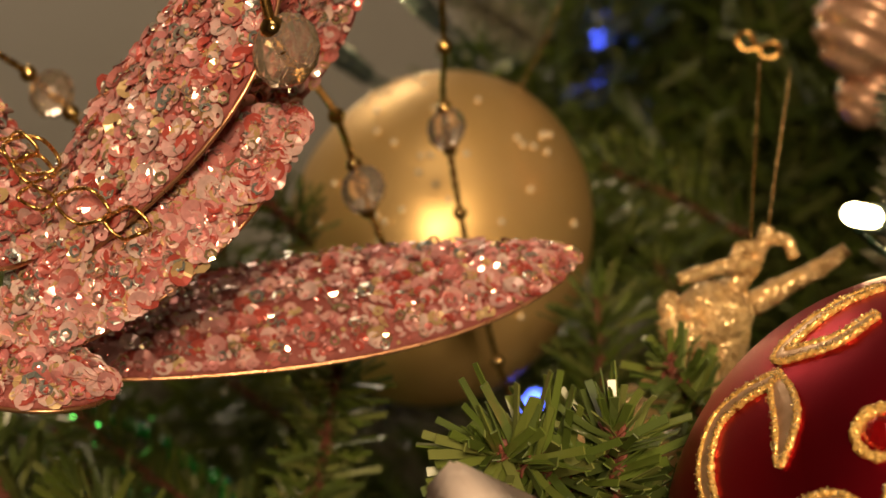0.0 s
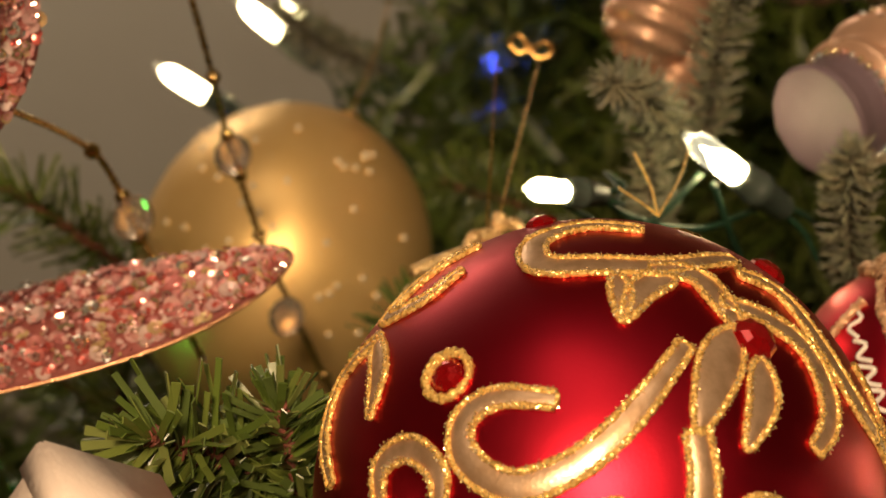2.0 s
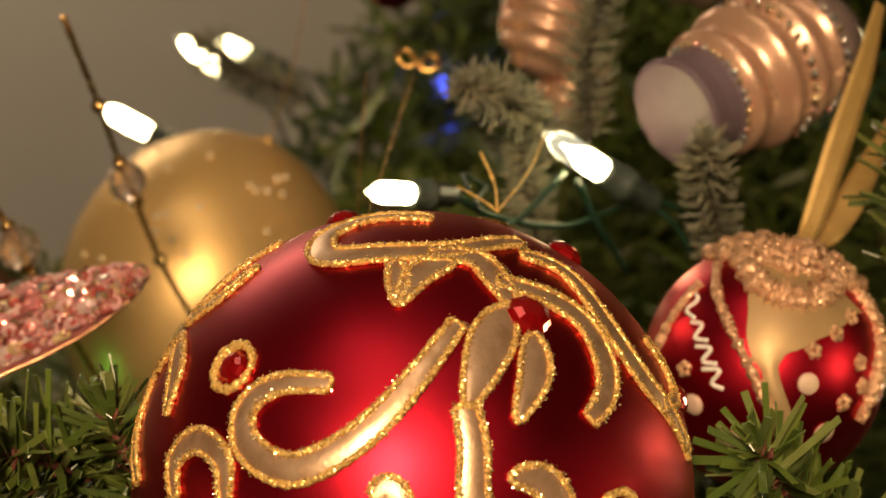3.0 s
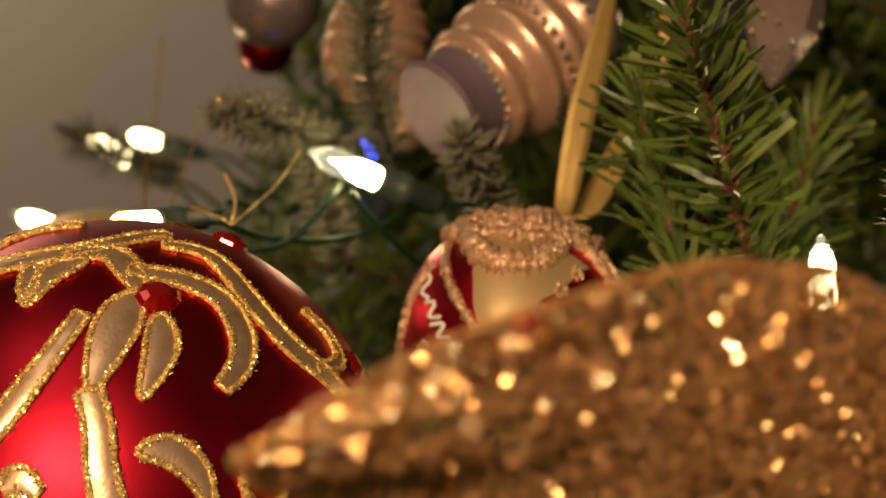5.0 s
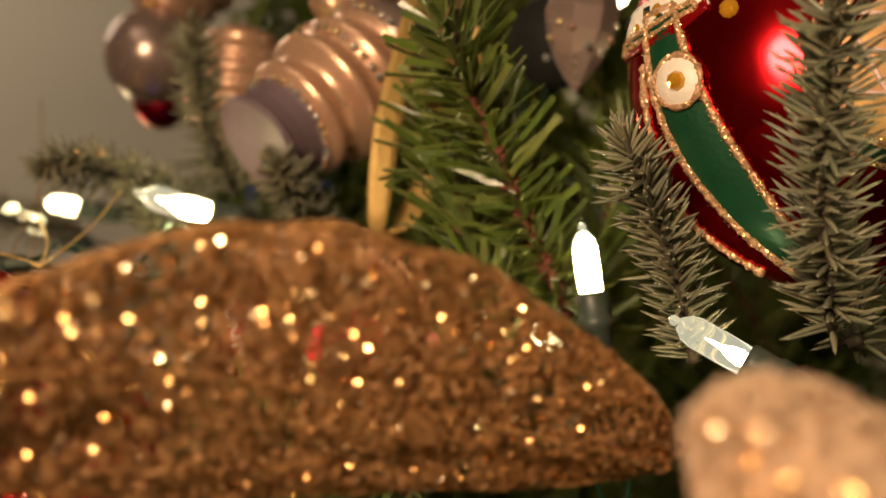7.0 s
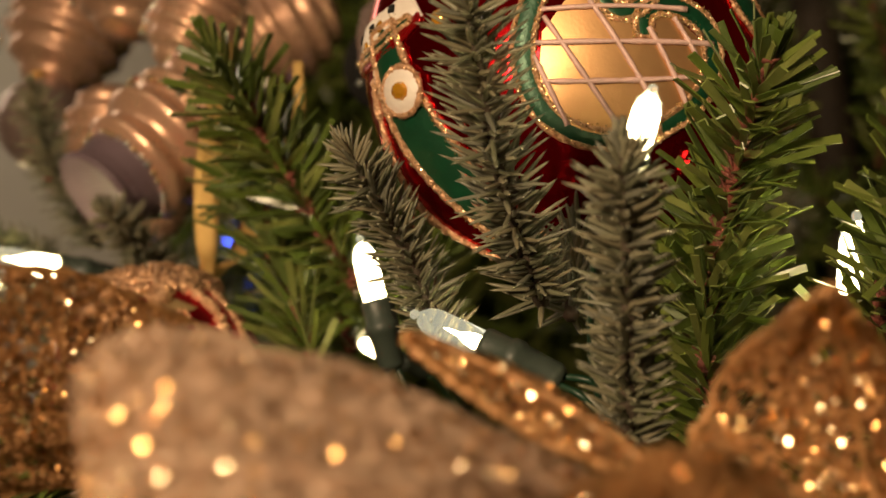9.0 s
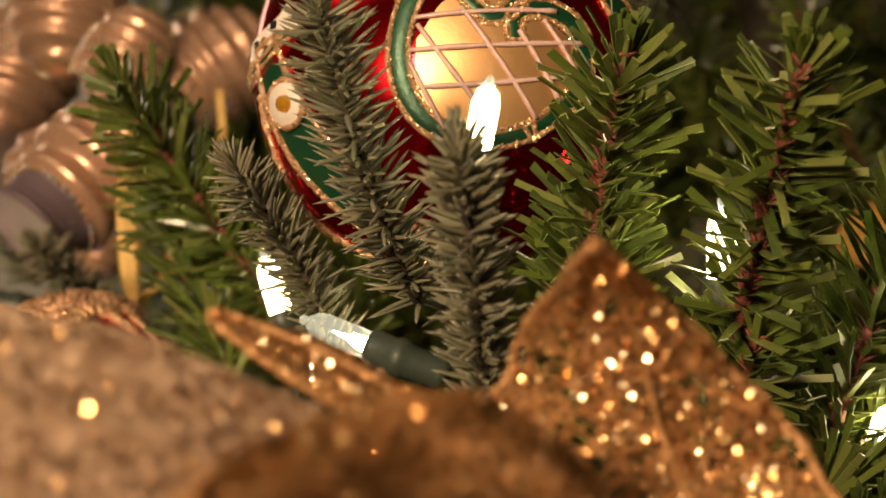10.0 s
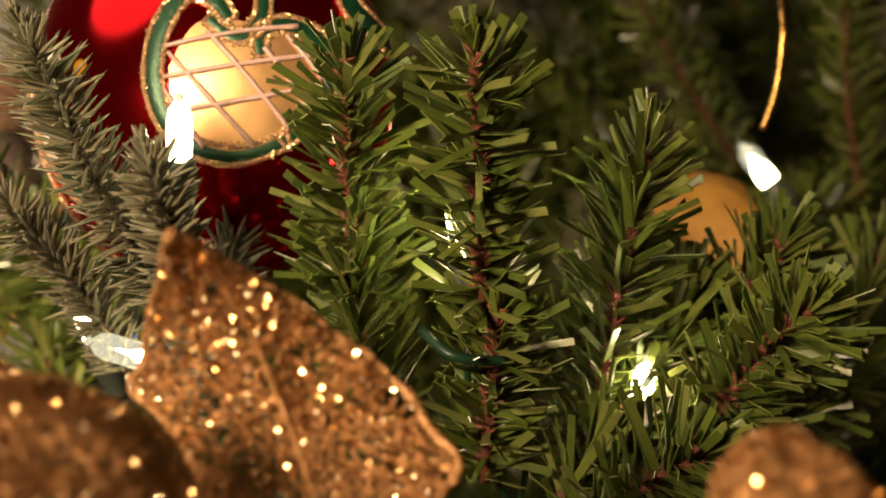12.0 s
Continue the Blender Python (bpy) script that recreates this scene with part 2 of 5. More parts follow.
def lathe(profile, base, axis, sides=24):
    """A turned shape: (distance along the axis, radius) pairs."""
    axis = Vector(axis).normalized()
    x = axis.cross(Vector((0.2, 0.9, 0.3))).normalized()
    y = axis.cross(x)
    verts, faces = [], []
    for h, r in profile:
        for k in range(sides):
            a = 2 * math.pi * k / sides
            verts.append(Vector(base) + axis * h + (x * math.cos(a) + y * math.sin(a)) * r)
    for i in range(len(profile) - 1):
        for k in range(sides):
            faces.append((i * sides + k, i * sides + (k + 1) % sides, (i + 1) * sides + (k + 1) % sides, (i + 1) * sides + k))
    faces += [tuple(range(sides))[::-1], tuple(range((len(profile) - 1) * sides, len(profile) * sides))]
    return verts, faces


class Shell:
    """An ornament's outer surface, addressed by bearing and height in degrees."""

    def __init__(self, centre, radii):
        self.c, self.r = Vector(centre), Vector(radii)

    def at(self, az, el, lift=0.0):
        a, e = radians(az), radians(el)
        u = Vector((math.sin(a) * math.cos(e), -math.cos(a) * math.cos(e), math.sin(e)))
        n = Vector((u.x / self.r.x, u.y / self.r.y, u.z / self.r.z)).normalized()
        return Vector((u.x * self.r.x, u.y * self.r.y, u.z * self.r.z)) + n * lift

    def point(self, p, lift=0.0):
        """The nearest place on the shell to a point near it, from its centre."""
        q = Vector((p.x / self.r.x, p.y / self.r.y, p.z / self.r.z)).normalized()
        n = Vector((q.x / self.r.x, q.y / self.r.y, q.z / self.r.z)).normalized()
        return Vector((q.x * self.r.x, q.y * self.r.y, q.z * self.r.z)) + n * lift, n


def flake(c, n, r, tilt):
    """A single square of foil, turned at random."""
    w = (n + Vector((random.uniform(-1, 1), random.uniform(-1, 1), random.uniform(-1, 1))) * tilt).normalized()
    x = w.cross(Vector((random.uniform(-1, 1), random.uniform(-1, 1), 0.4))).normalized() * r
    y = w.cross(x)
    return [c + x, c + y, c - x, c - y], [(0, 1, 2, 3)]


def scroll(shell, owner, places, wide, line=0.00054, fill=SCROLL_FILL, edge=GOLD_GLITTER, shape=None, name="scroll"):
    """A raised leaf-like band with a glitter outline, lying on a shell."""
    n = len(places) * 7
    way = spline([shell.at(*p) for p in places], n)
    left, right, verts, faces = [], [], [], []
    for i, p in enumerate(way):
        q, nor = shell.point(p)
        d = (way[min(i + 1, n - 1)] - way[max(i - 1, 0)]).normalized()
        s = d.cross(nor).normalized()
        t = i / (n - 1)
        w = wide * (shape(t) if shape else (0.25 + 0.75 * math.sin(math.pi * min(1, 0.12 + t * 0.8)))) / 2
        for k in (-1, -0.5, 0, 0.5, 1):
            verts.append(shell.point(q + s * w * k, 0.0003 + 0.0003 * (1 - k * k))[0])
        left.append(shell.point(q - s * w, line * 0.5)[0])
        right.append(shell.point(q + s * w, line * 0.5)[0])
    for i in range(n - 1):
        for k in range(4):
            faces.append((i * 5 + k, i * 5 + k + 1, (i + 1) * 5 + k + 1, (i + 1) * 5 + k))
    band = mesh_object(name, verts, faces, fill, owner)
    loop = left + right[::-1] + [left[0]]
    v, f = tube(loop, line, 6, len(loop) * 2, 0.22)
    mesh_object("glitter_line", v, f, edge, band, "raised gold glitter outline")
    if edge is GOLD_GLITTER or edge is COPPER_GLITTER:
        bits = []
        for p in loop:
            for k in range(6):
                q, nor = shell.point(p + Vector((random.uniform(-1, 1), random.uniform(-1, 1), random.uniform(-1, 1))) * line, line * 1.5)
                bits.append(flake(q, nor, random.uniform(0.00010, 0.00021), 0.6))
        mesh_object("flake_layer", *joined(bits), PALE_FLAKE, band, "loose gold glitter flakes", False, "stuff")
    return band


def gem(shell, owner, place, radius, mat, ring=None):
    q = shell.at(*place)
    n = shell.point(q)[1]
    prof = [(0, radius), (radius * 0.22, radius * 0.98), (radius * 0.42, radius * 0.80), (radius * 0.58, radius * 0.52), (radius * 0.64, radius * 0.34), (radius * 0.65, radius * 0.02)]
    v, f = lathe(prof, q - n * 0.0003, n, 9)
    g = mesh_object("gem", v, f, mat, owner, "faceted glass gem", smooth=False)
    if ring:
        x = n.cross(Vector((0, 0.2, 1))).normalized()
        y = n.cross(x)
        pts = [q + (x * math.cos(a) + y * math.sin(a)) * radius * 1.35 for a in np.linspace(0, 2 * math.pi, 13)]
        v, f = tube(pts, radius * 0.3, 6, 40, 0.3)
        mesh_object("gem_ring", v, f, ring, g, "gold glitter ring")
    return g


def cap_and_loop(owner, top, axis, size, height, mat=GOLD_WIRE):
    """The metal crown of an ornament with its wire loop."""
    v, f = lathe([(-size * 0.3, size), (size * 0.5, size), (size * 0.6, size * 0.9), (size * 0.62, 0.0005)], top, axis, 16)
    c = mesh_object("cap", v, f, mat, owner, "gold metal cap")
    axis = Vector(axis).normalized()
    x = axis.cross(Vector((0, 1, 0))).normalized()
    pts = [Vector(top) + axis * size * 0.5 + axis * height * math.sin(a) + x * size * 0.6 * math.cos(a) for a in np.linspace(0, math.pi, 9)]
    v, f = tube(pts, size * 0.09, 6)
    mesh_object("wire_loop", v, f, mat, c)

# ---- the room ----


def slab(name, lo, hi, mat, label, category):
    bm = bmesh.new()
    bmesh.ops.create_cube(bm, size=1)
    bmesh.ops.scale(bm, vec=[h - l for l, h in zip(lo, hi)], verts=bm.verts)
    bmesh.ops.translate(bm, vec=[(h + l) / 2 for l, h in zip(lo, hi)], verts=bm.verts)
    bmesh.ops.bevel(bm, geom=bm.edges[:], offset=0.004, segments=2, affect="EDGES")
    ob = part(name, bm, mat, None, label, False, "structure")
    return tagged(ob, category=category)


slab("floor", (-2.2, -2.4, -0.06), (2.4, 2.4, 0.0), FLOOR, "brown oak floor of the dim living room", "floor")
slab("ceiling", (-2.2, -2.4, 2.7), (2.4, 2.4, 2.8), WALL, "plain pale ceiling of the room", "ceiling")
slab("wall_north", (-2.2, 2.3, 0.0), (2.4, 2.4, 2.7), WALL, "plain beige painted wall behind the tree", "wall")
slab("wall_south", (-2.2, -2.4, 0.0), (2.4, -2.3, 2.7), WALL, "plain beige painted wall of the room", "wall")
slab("wall_west", (-2.3, -2.4, 0.0), (-2.2, 2.4, 2.7), WALL, "plain beige painted side wall", "wall")
slab("wall_east", (2.4, -2.4, 0.0), (2.5, 2.4, 2.7), WALL, "plain beige painted side wall", "wall")

# ---- the tree ----
TREE = Vector((0.25, 1.05, 0.0))
tree = thing("christmas_tree", TREE, "artificial green christmas tree with mixed spruce and pine tips", "christmas tree")


def wmesh(name, shape, mat, parent, origin, label="", smooth=True, kind=""):
    o = Vector(origin)
    return mesh_object(name, [Vector(v) - o for v in shape[0]], shape[1], mat, parent, label, smooth, kind)


def needle(root, way, side, length, wide):
    """A round-backed spruce needle, pointed and slightly bent."""
    up = way.cross(side).normalized()
    bend = up * length * random.uniform(-0.08, 0.16)
    v = []
    for h, w, k in ((0.0, 0.8, 0.0), (0.45, 1.0, 0.35), (0.85, 0.6, 0.9)):
        c = root + way * length * h + bend * k
        v += [c + side * wide * w * 0.5, c + up * wide * w * 0.45, c - side * wide * w * 0.5, c - up * wide * w * 0.3]
    v.append(root + way * length + bend * 1.1)
    f = [(j * 4 + k, j * 4 + (k + 1) % 4, (j + 1) * 4 + (k + 1) % 4, (j + 1) * 4 + k) for j in (0, 1) for k in range(4)]
    f += [(8 + k, 8 + (k + 1) % 4, 12) for k in range(4)]
    return v, f


def strip(root, way, side, length, wide):
    """A flat plastic pine strip, cut square, with a fold in it."""
    up = way.cross(side).normalized()
    bend = up * length * random.uniform(-0.22, 0.22)
    twist = random.uniform(-0.7, 0.7)
    v = []
    for h, k in ((0.0, 0.0), (0.5, 0.3), (1.0, 1.0)):
        c = root + way * length * h + bend * k
        s = side * math.cos(twist * h) + up * math.sin(twist * h)
        n = way.cross(s)
        for a, b in ((1, 1), (1, -1), (-1, -1), (-1, 1)):
            v.append(c + s * wide * 0.5 * a + n * wide * 0.09 * b)
    f = [(j * 4 + k, j * 4 + (k + 1) % 4, (j + 1) * 4 + (k + 1) % 4, (j + 1) * 4 + k) for j in (0, 1) for k in range(4)]
    return v, f + [(3, 2, 1, 0), (8, 9, 10, 11)]


def branch_shapes(species, base, tip, length, count, droop=0.0, wide=None, open_=None):
    base, tip = Vector(base), Vector(tip)
    span = (tip - base).length
    mid = (base + tip) / 2 + Vector((random.uniform(-1, 1), random.uniform(-1, 1), random.uniform(-1, 1))) * span * 0.05 - Vector((0, 0, droop))
    line = spline([base, mid, tip], 40)
    pieces = []
    spruce = species == "spruce"
    wide = wide or (0.00105 if spruce else 0.0014)
    count = int(count * (1.7 if spruce else 1.25))
    for i in range(count):
        t = (i + random.random()) / count
        t = 1 - (1 - t) ** 1.12
        k = min(int(t * 38.99), 38)
        p = line[k].lerp(line[k + 1], t * 39 - k if t * 39 - k < 1 else 1)
        ax = (line[k + 1] - line[k]).normalized()
        a = i * 2.39996 + random.uniform(-0.45, 0.45)
        x = ax.cross(Vector((0.3, 0.2, 0.9))).normalized()
        y = ax.cross(x)
        rad = x * math.cos(a) + y * math.sin(a)
        lean = radians((open_ or (62 if spruce else 54)) + random.uniform(-14, 14))
        if t > 0.9:
            lean *= max(0.15, (1 - t) / 0.1)
        way = (ax * math.cos(lean) + rad * math.sin(lean)).normalized()
        side = way.cross(rad + ax * 0.3)
        side = (side if side.length > 1e-4 else x).normalized()
        if not spruce:
            roll = random.uniform(-1.0, 1.0)
            side = (side * math.cos(roll) + way.cross(side) * math.sin(roll)).normalized()
        size = length * (1.02 if spruce else 1.04) * random.uniform(0.72, 1.15) * (1.0 if t < 0.85 else 0.55 + 0.45 * (1 - t) / 0.15)
        pieces.append((needle if spruce else strip)(p, way, side, size, wide * random.uniform(0.8, 1.15)))
    stem = tube([base, mid, tip], lambda u: (0.0011 if spruce else 0.0012) * (1.25 - 0.6 * u), 6, 30, 0.25)
    if not spruce:
        # ragged paper-like scales along the stem
        for i in range(int(count * 0.4)):
            k = random.randrange(3, 39)
            ax = (line[k] - line[k - 1]).normalized()
            rad = ax.cross(Vector((random.uniform(-1, 1), random.uniform(-1, 1), random.uniform(-1, 1)))).normalized()
            s, f = strip(line[k], (ax * 0.9 + rad * 0.6).normalized(), ax.cross(rad), 0.0035, 0.0016)
            stem = joined([stem, (s, f)])
    return stem, joined(pieces)


def branch(species, base, tip, length, count, droop=0.0, wide=None, open_=None):
    stem, foliage = branch_shapes(species, base, tip, length, count, droop, wide, open_)
    s = wmesh("branch", stem, STEM_BROWN if species == "spruce" else STEM_RED, tree, TREE,
              "grey-green spruce tip with short stiff needles" if species == "spruce" else "green pine tip with flat strips on a red-brown stem")
    wmesh("needles", foliage, SPRUCE if species == "spruce" else PINE, s, TREE, smooth=species == "spruce", kind="stuff")


branch("spruce", (0.0863, 0.3345, 1.3096), (0.0761, 0.3195, 1.3439), 0.0080, 190)
branch("spruce", (0.1051, 0.3091, 1.3135), (0.1029, 0.2725, 1.3559), 0.0085, 250)
branch("spruce", (0.1155, 0.2764, 1.2910), (0.1203, 0.2575, 1.3275), 0.0072, 240)
branch("spruce", (-0.0458, 0.5072, 1.3564), (-0.0662, 0.4396, 1.3602), 0.0092, 200)
branch("spruce", (0.0056, 0.4828, 1.3320), (-0.0090, 0.4450, 1.3600), 0.0090, 210)
branch("spruce", (-0.0376, 0.5182, 1.3609), (-0.0414, 0.4874, 1.4035), 0.010, 200)
branch("spruce", (-0.0431, 0.5006, 1.3276), (-0.0561, 0.4768, 1.3623), 0.009, 170)
branch("spruce", (0.1089, 0.3149, 1.3115), (0.1182, 0.3641, 1.3432), 0.0085, 190)
branch("pine", (0.0625, 0.4175, 1.3203), (0.0405, 0.3798, 1.3783), 0.0150, 210)
branch("pine", (0.0523, 0.4266, 1.3156), (0.0435, 0.4117, 1.3636), 0.0140, 120)
branch("pine", (0.1305, 0.3342, 1.3082), (0.1434, 0.3065, 1.3452), 0.0135, 190)
branch("pine", (0.1518, 0.3202, 1.2983), (0.1652, 0.2765, 1.3325), 0.0125, 150)
branch("pine", (0.1579, 0.3497, 1.2665), (0.1879, 0.3297, 1.3221), 0.0140, 170)
branch("pine", (0.1664, 0.3824, 1.2568), (0.2074, 0.3501, 1.2996), 0.0150, 190)
branch("pine", (0.1786, 0.3416, 1.2676), (0.2042, 0.3213, 1.2858), 0.0140, 150)
branch("pine", (0.1496, 0.3664, 1.2858), (0.1777, 0.3569, 1.3021), 0.0150, 150)
branch("pine", (0.1426, 0.3370, 1.2732), (0.1552, 0.3144, 1.2990), 0.0135, 130)
branch("pine", (0.1629, 0.3412, 1.2586), (0.2101, 0.3538, 1.2757), 0.0140, 150)
branch("pine", (0.1550, 0.3312, 1.2663), (0.1894, 0.3538, 1.2964), 0.0140, 170)
branch("pine", (0.1291, 0.3342, 1.2829), (0.1318, 0.3291, 1.3208), 0.0135, 130)
branch("pine", (0.1530, 0.3261, 1.2558), (0.1797, 0.3067, 1.2683), 0.0140, 120)
branch("pine", (0.1812, 0.3710, 1.2434), (0.2375, 0.4295, 1.2999), 0.0150, 160)
branch("pine", (-0.0862, 0.3732, 1.2645), (-0.1185, 0.3299, 1.2734), 0.0140, 170)
branch("pine", (-0.0906, 0.3576, 1.2595), (-0.1019, 0.3467, 1.2818), 0.0130, 110)
branch("pine", (-0.1584, 0.5140, 1.2029), (-0.1618, 0.4658, 1.2587), 0.0150, 150)
branch("pine", (-0.0898, 0.5619, 1.2363), (-0.1086, 0.5525, 1.2926), 0.0190, 110)
branch("pine", (-0.0587, 0.7296, 1.3322), (-0.1227, 0.6836, 1.3341), 0.0220, 130)
branch("pine", (-0.2018, 0.6020, 1.2724), (-0.2413, 0.5585, 1.2934), 0.0200, 120)
branch("pine", (0.0328, 0.3854, 1.2855), (0.0064, 0.3472, 1.3016), 0.0130, 130)
branch("pine", (-0.0717, 0.4345, 1.2745), (-0.0934, 0.4131, 1.2910), 0.0110, 90)
branch("pine", (-0.1836, 0.5909, 1.1761), (-0.2428, 0.5465, 1.2045), 0.0180, 130)
branch("pine", (0.0624, 0.4552, 1.3116), (0.0780, 0.4943, 1.3796), 0.0160, 130)
branch("pine", (0.0495, 0.3987, 1.3110), (0.0327, 0.4209, 1.3690), 0.0150, 130)
branch("spruce", (-0.1670, 0.7390, 1.3746), (-0.2042, 0.6951, 1.3833), 0.014, 160)

# farther tips share a few shapes
PROTOS = []
for species, n in (("pine", 150), ("spruce", 190), ("pine", 120), ("spruce", 150)):
    stem, foliage = branch_shapes(species, (0, 0, 0), (0, 0, 0.1), 0.017 if species == "pine" else 0.012, n)
    s = wmesh("branch", stem, STEM_RED if species == "pine" else STEM_BROWN, tree, (0, 0, 0), "darker tip deep inside the tree")
    d = wmesh("needles", foliage, PINE if species == "pine" else SPRUCE, s, (0, 0, 0), kind="stuff", smooth=False)
    PROTOS.append((s, d))


def far_tip(proto, place, way, size):
    s0, d0 = proto
    s = new("branch", s0.data)
    s.parent = tree
    tagged(s, "darker tip deep inside the tree")
    turn = Vector(way).to_track_quat("Z", "Y").to_matrix().to_4x4() @ pose(0, 0, 0, 0, 0, random.uniform(0, 360))
    s.matrix_local = Matrix.Translation(Vector(place) - TREE) @ turn @ Matrix.Scale(size, 4)
    d = new("needles", d0.data)
    d.parent = s
    tagged(d, kind="stuff")


# lit tips beside the ochre leaf
TIPS_BESIDE = [((0.239, 0.70, 1.36), (-0.2, -0.5, 0.6), 0.9), ((0.275, 0.66, 1.33), (0.1, -0.5, 0.7), 0.9), ((0.315, 0.70, 1.35), (0.2, -0.6, 0.5), 1.0),
               ((0.290, 0.66, 1.31), (0.3, -0.5, 0.4), 0.9), ((0.285, 0.60, 1.27), (0.1, -0.4, 0.6), 0.8), ((0.229, 0.76, 1.38), (0.0, -0.6, 0.6), 1.1),
               ((0.310, 0.80, 1.38), (0.0, -0.6, 0.6), 1.1)]
rng = random.Random(7)
count = 0
while count < 420:
    y = rng.uniform(0.52, 1.05)
    x = rng.uniform(-0.55, 0.80)
    z = rng.uniform(0.98, 1.68)
    # the tree's outline leaves the wall in sight on one side
    if x < -0.17 - (y - 0.66) * 0.17 + max(0, z - 1.33) * 0.3 and z > 1.20 - (0.05 if x < -0.4 else 0):
        continue
    if (Vector((x, y, z)) - Vector((-0.17, 0.656, 1.29))).length < 0.125:
        continue
    if y < 0.74 and (x < 0.06 or 1.26 < z < 1.40) and z > 1.2:
        continue
    if z > 1.32 and x < 0.10 and rng.random() < 0.85:
        continue
    if z > 1.28 and -0.30 < x < 0.10:
        continue
    way = Vector((x - TREE.x + rng.uniform(-0.3, 0.3), -0.45 + rng.uniform(-0.3, 0.2), rng.uniform(-0.05, 0.5)))
    far_tip(PROTOS[count % 4], (x, y, z), way, rng.uniform(0.9, 1.5))
    count += 1
for i, (place, way, size) in enumerate(TIPS_BESIDE):
    far_tip(PROTOS[(0, 2, 0, 1)[i % 4]], place, Vector(way), size)
for proto, at_ in zip(PROTOS, ((0.45, 0.85, 1.2), (0.2, 0.85, 1.12), (0.1, 0.85, 1.08), (0.52, 0.85, 1.3))):
    proto[0].matrix_local = Matrix.Translation(Vector(at_) - TREE)

# dim inner foliage and the trunk
v, f = [], []
for i in range(150000):
    z = rng.uniform(0.32, 2.15)
    reach = (0.98 - (z - 0.3) * 0.40) * rng.uniform(0.25, 1.0) ** 0.5
    a = rng.uniform(0, 2 * math.pi)
    x, y = TREE.x + reach * math.cos(a), TREE.y + reach * math.sin(a)
    # the lit tips stand in front of this
    if y < 0.90 and 1.0 < z < 1.75:
        continue
    if x < -0.19 - (y - 0.66) * 0.17 + max(0, z - 1.33) * 0.3 and z > 1.21 and y < 1.5:
        continue
    if -0.35 < x < 0.10 and 1.26 < z < 1.80 and y < 1.12:
        continue
    c = Vector((x, y, z)) - TREE
    w = Vector((rng.uniform(-1, 1), rng.uniform(-1, 1), rng.uniform(-1, 1))).normalized() * 0.022
    s = w.cross(Vector((rng.uniform(-1, 1), rng.uniform(-1, 1), rng.uniform(-1, 1)))).normalized() * 0.0024
    k = len(v)
    v += [c - w - s, c - w + s, c + w + s, c + w - s]
    f.append((k, k + 1, k + 2, k + 3))
for i in range(16000):
    # the far side of the gap behind the red ball
    c = Vector((rng.uniform(-0.20, 0.30), rng.uniform(1.14, 1.45), rng.uniform(1.22, 1.85))) - TREE
    w = Vector((rng.uniform(-1, 1), rng.uniform(-1, 1), rng.uniform(-1, 1))).normalized() * 0.022
    s = w.cross(Vector((rng.uniform(-1, 1), rng.uniform(-1, 1), rng.uniform(-1, 1)))).normalized() * 0.0024
    k = len(v)
    v += [c - w - s, c - w + s, c + w + s, c + w - s]
    f.append((k, k + 1, k + 2, k + 3))
mesh_object("inner_foliage", v, f, PINE, tree, "dense dark green inner foliage", False, "stuff")
wmesh("trunk", tube([TREE, TREE + Vector((0, 0, 1.1)), TREE + Vector((0, 0, 2.0))], lambda u: 0.024 * (1 - 0.6 * u), 12), STEM_BROWN, tree, TREE, "brown metal trunk pole")

# ---- fairy lights ----
WARM = glow("warm_white_light", (1.0, 0.82, 0.46), 34.0)
BLUE = glow("blue_light", (0.02, 0.07, 1.0), 9.0)
ADDED_GREEN = glow("added_green_light", (0.10, 1.0, 0.12), 6.0)


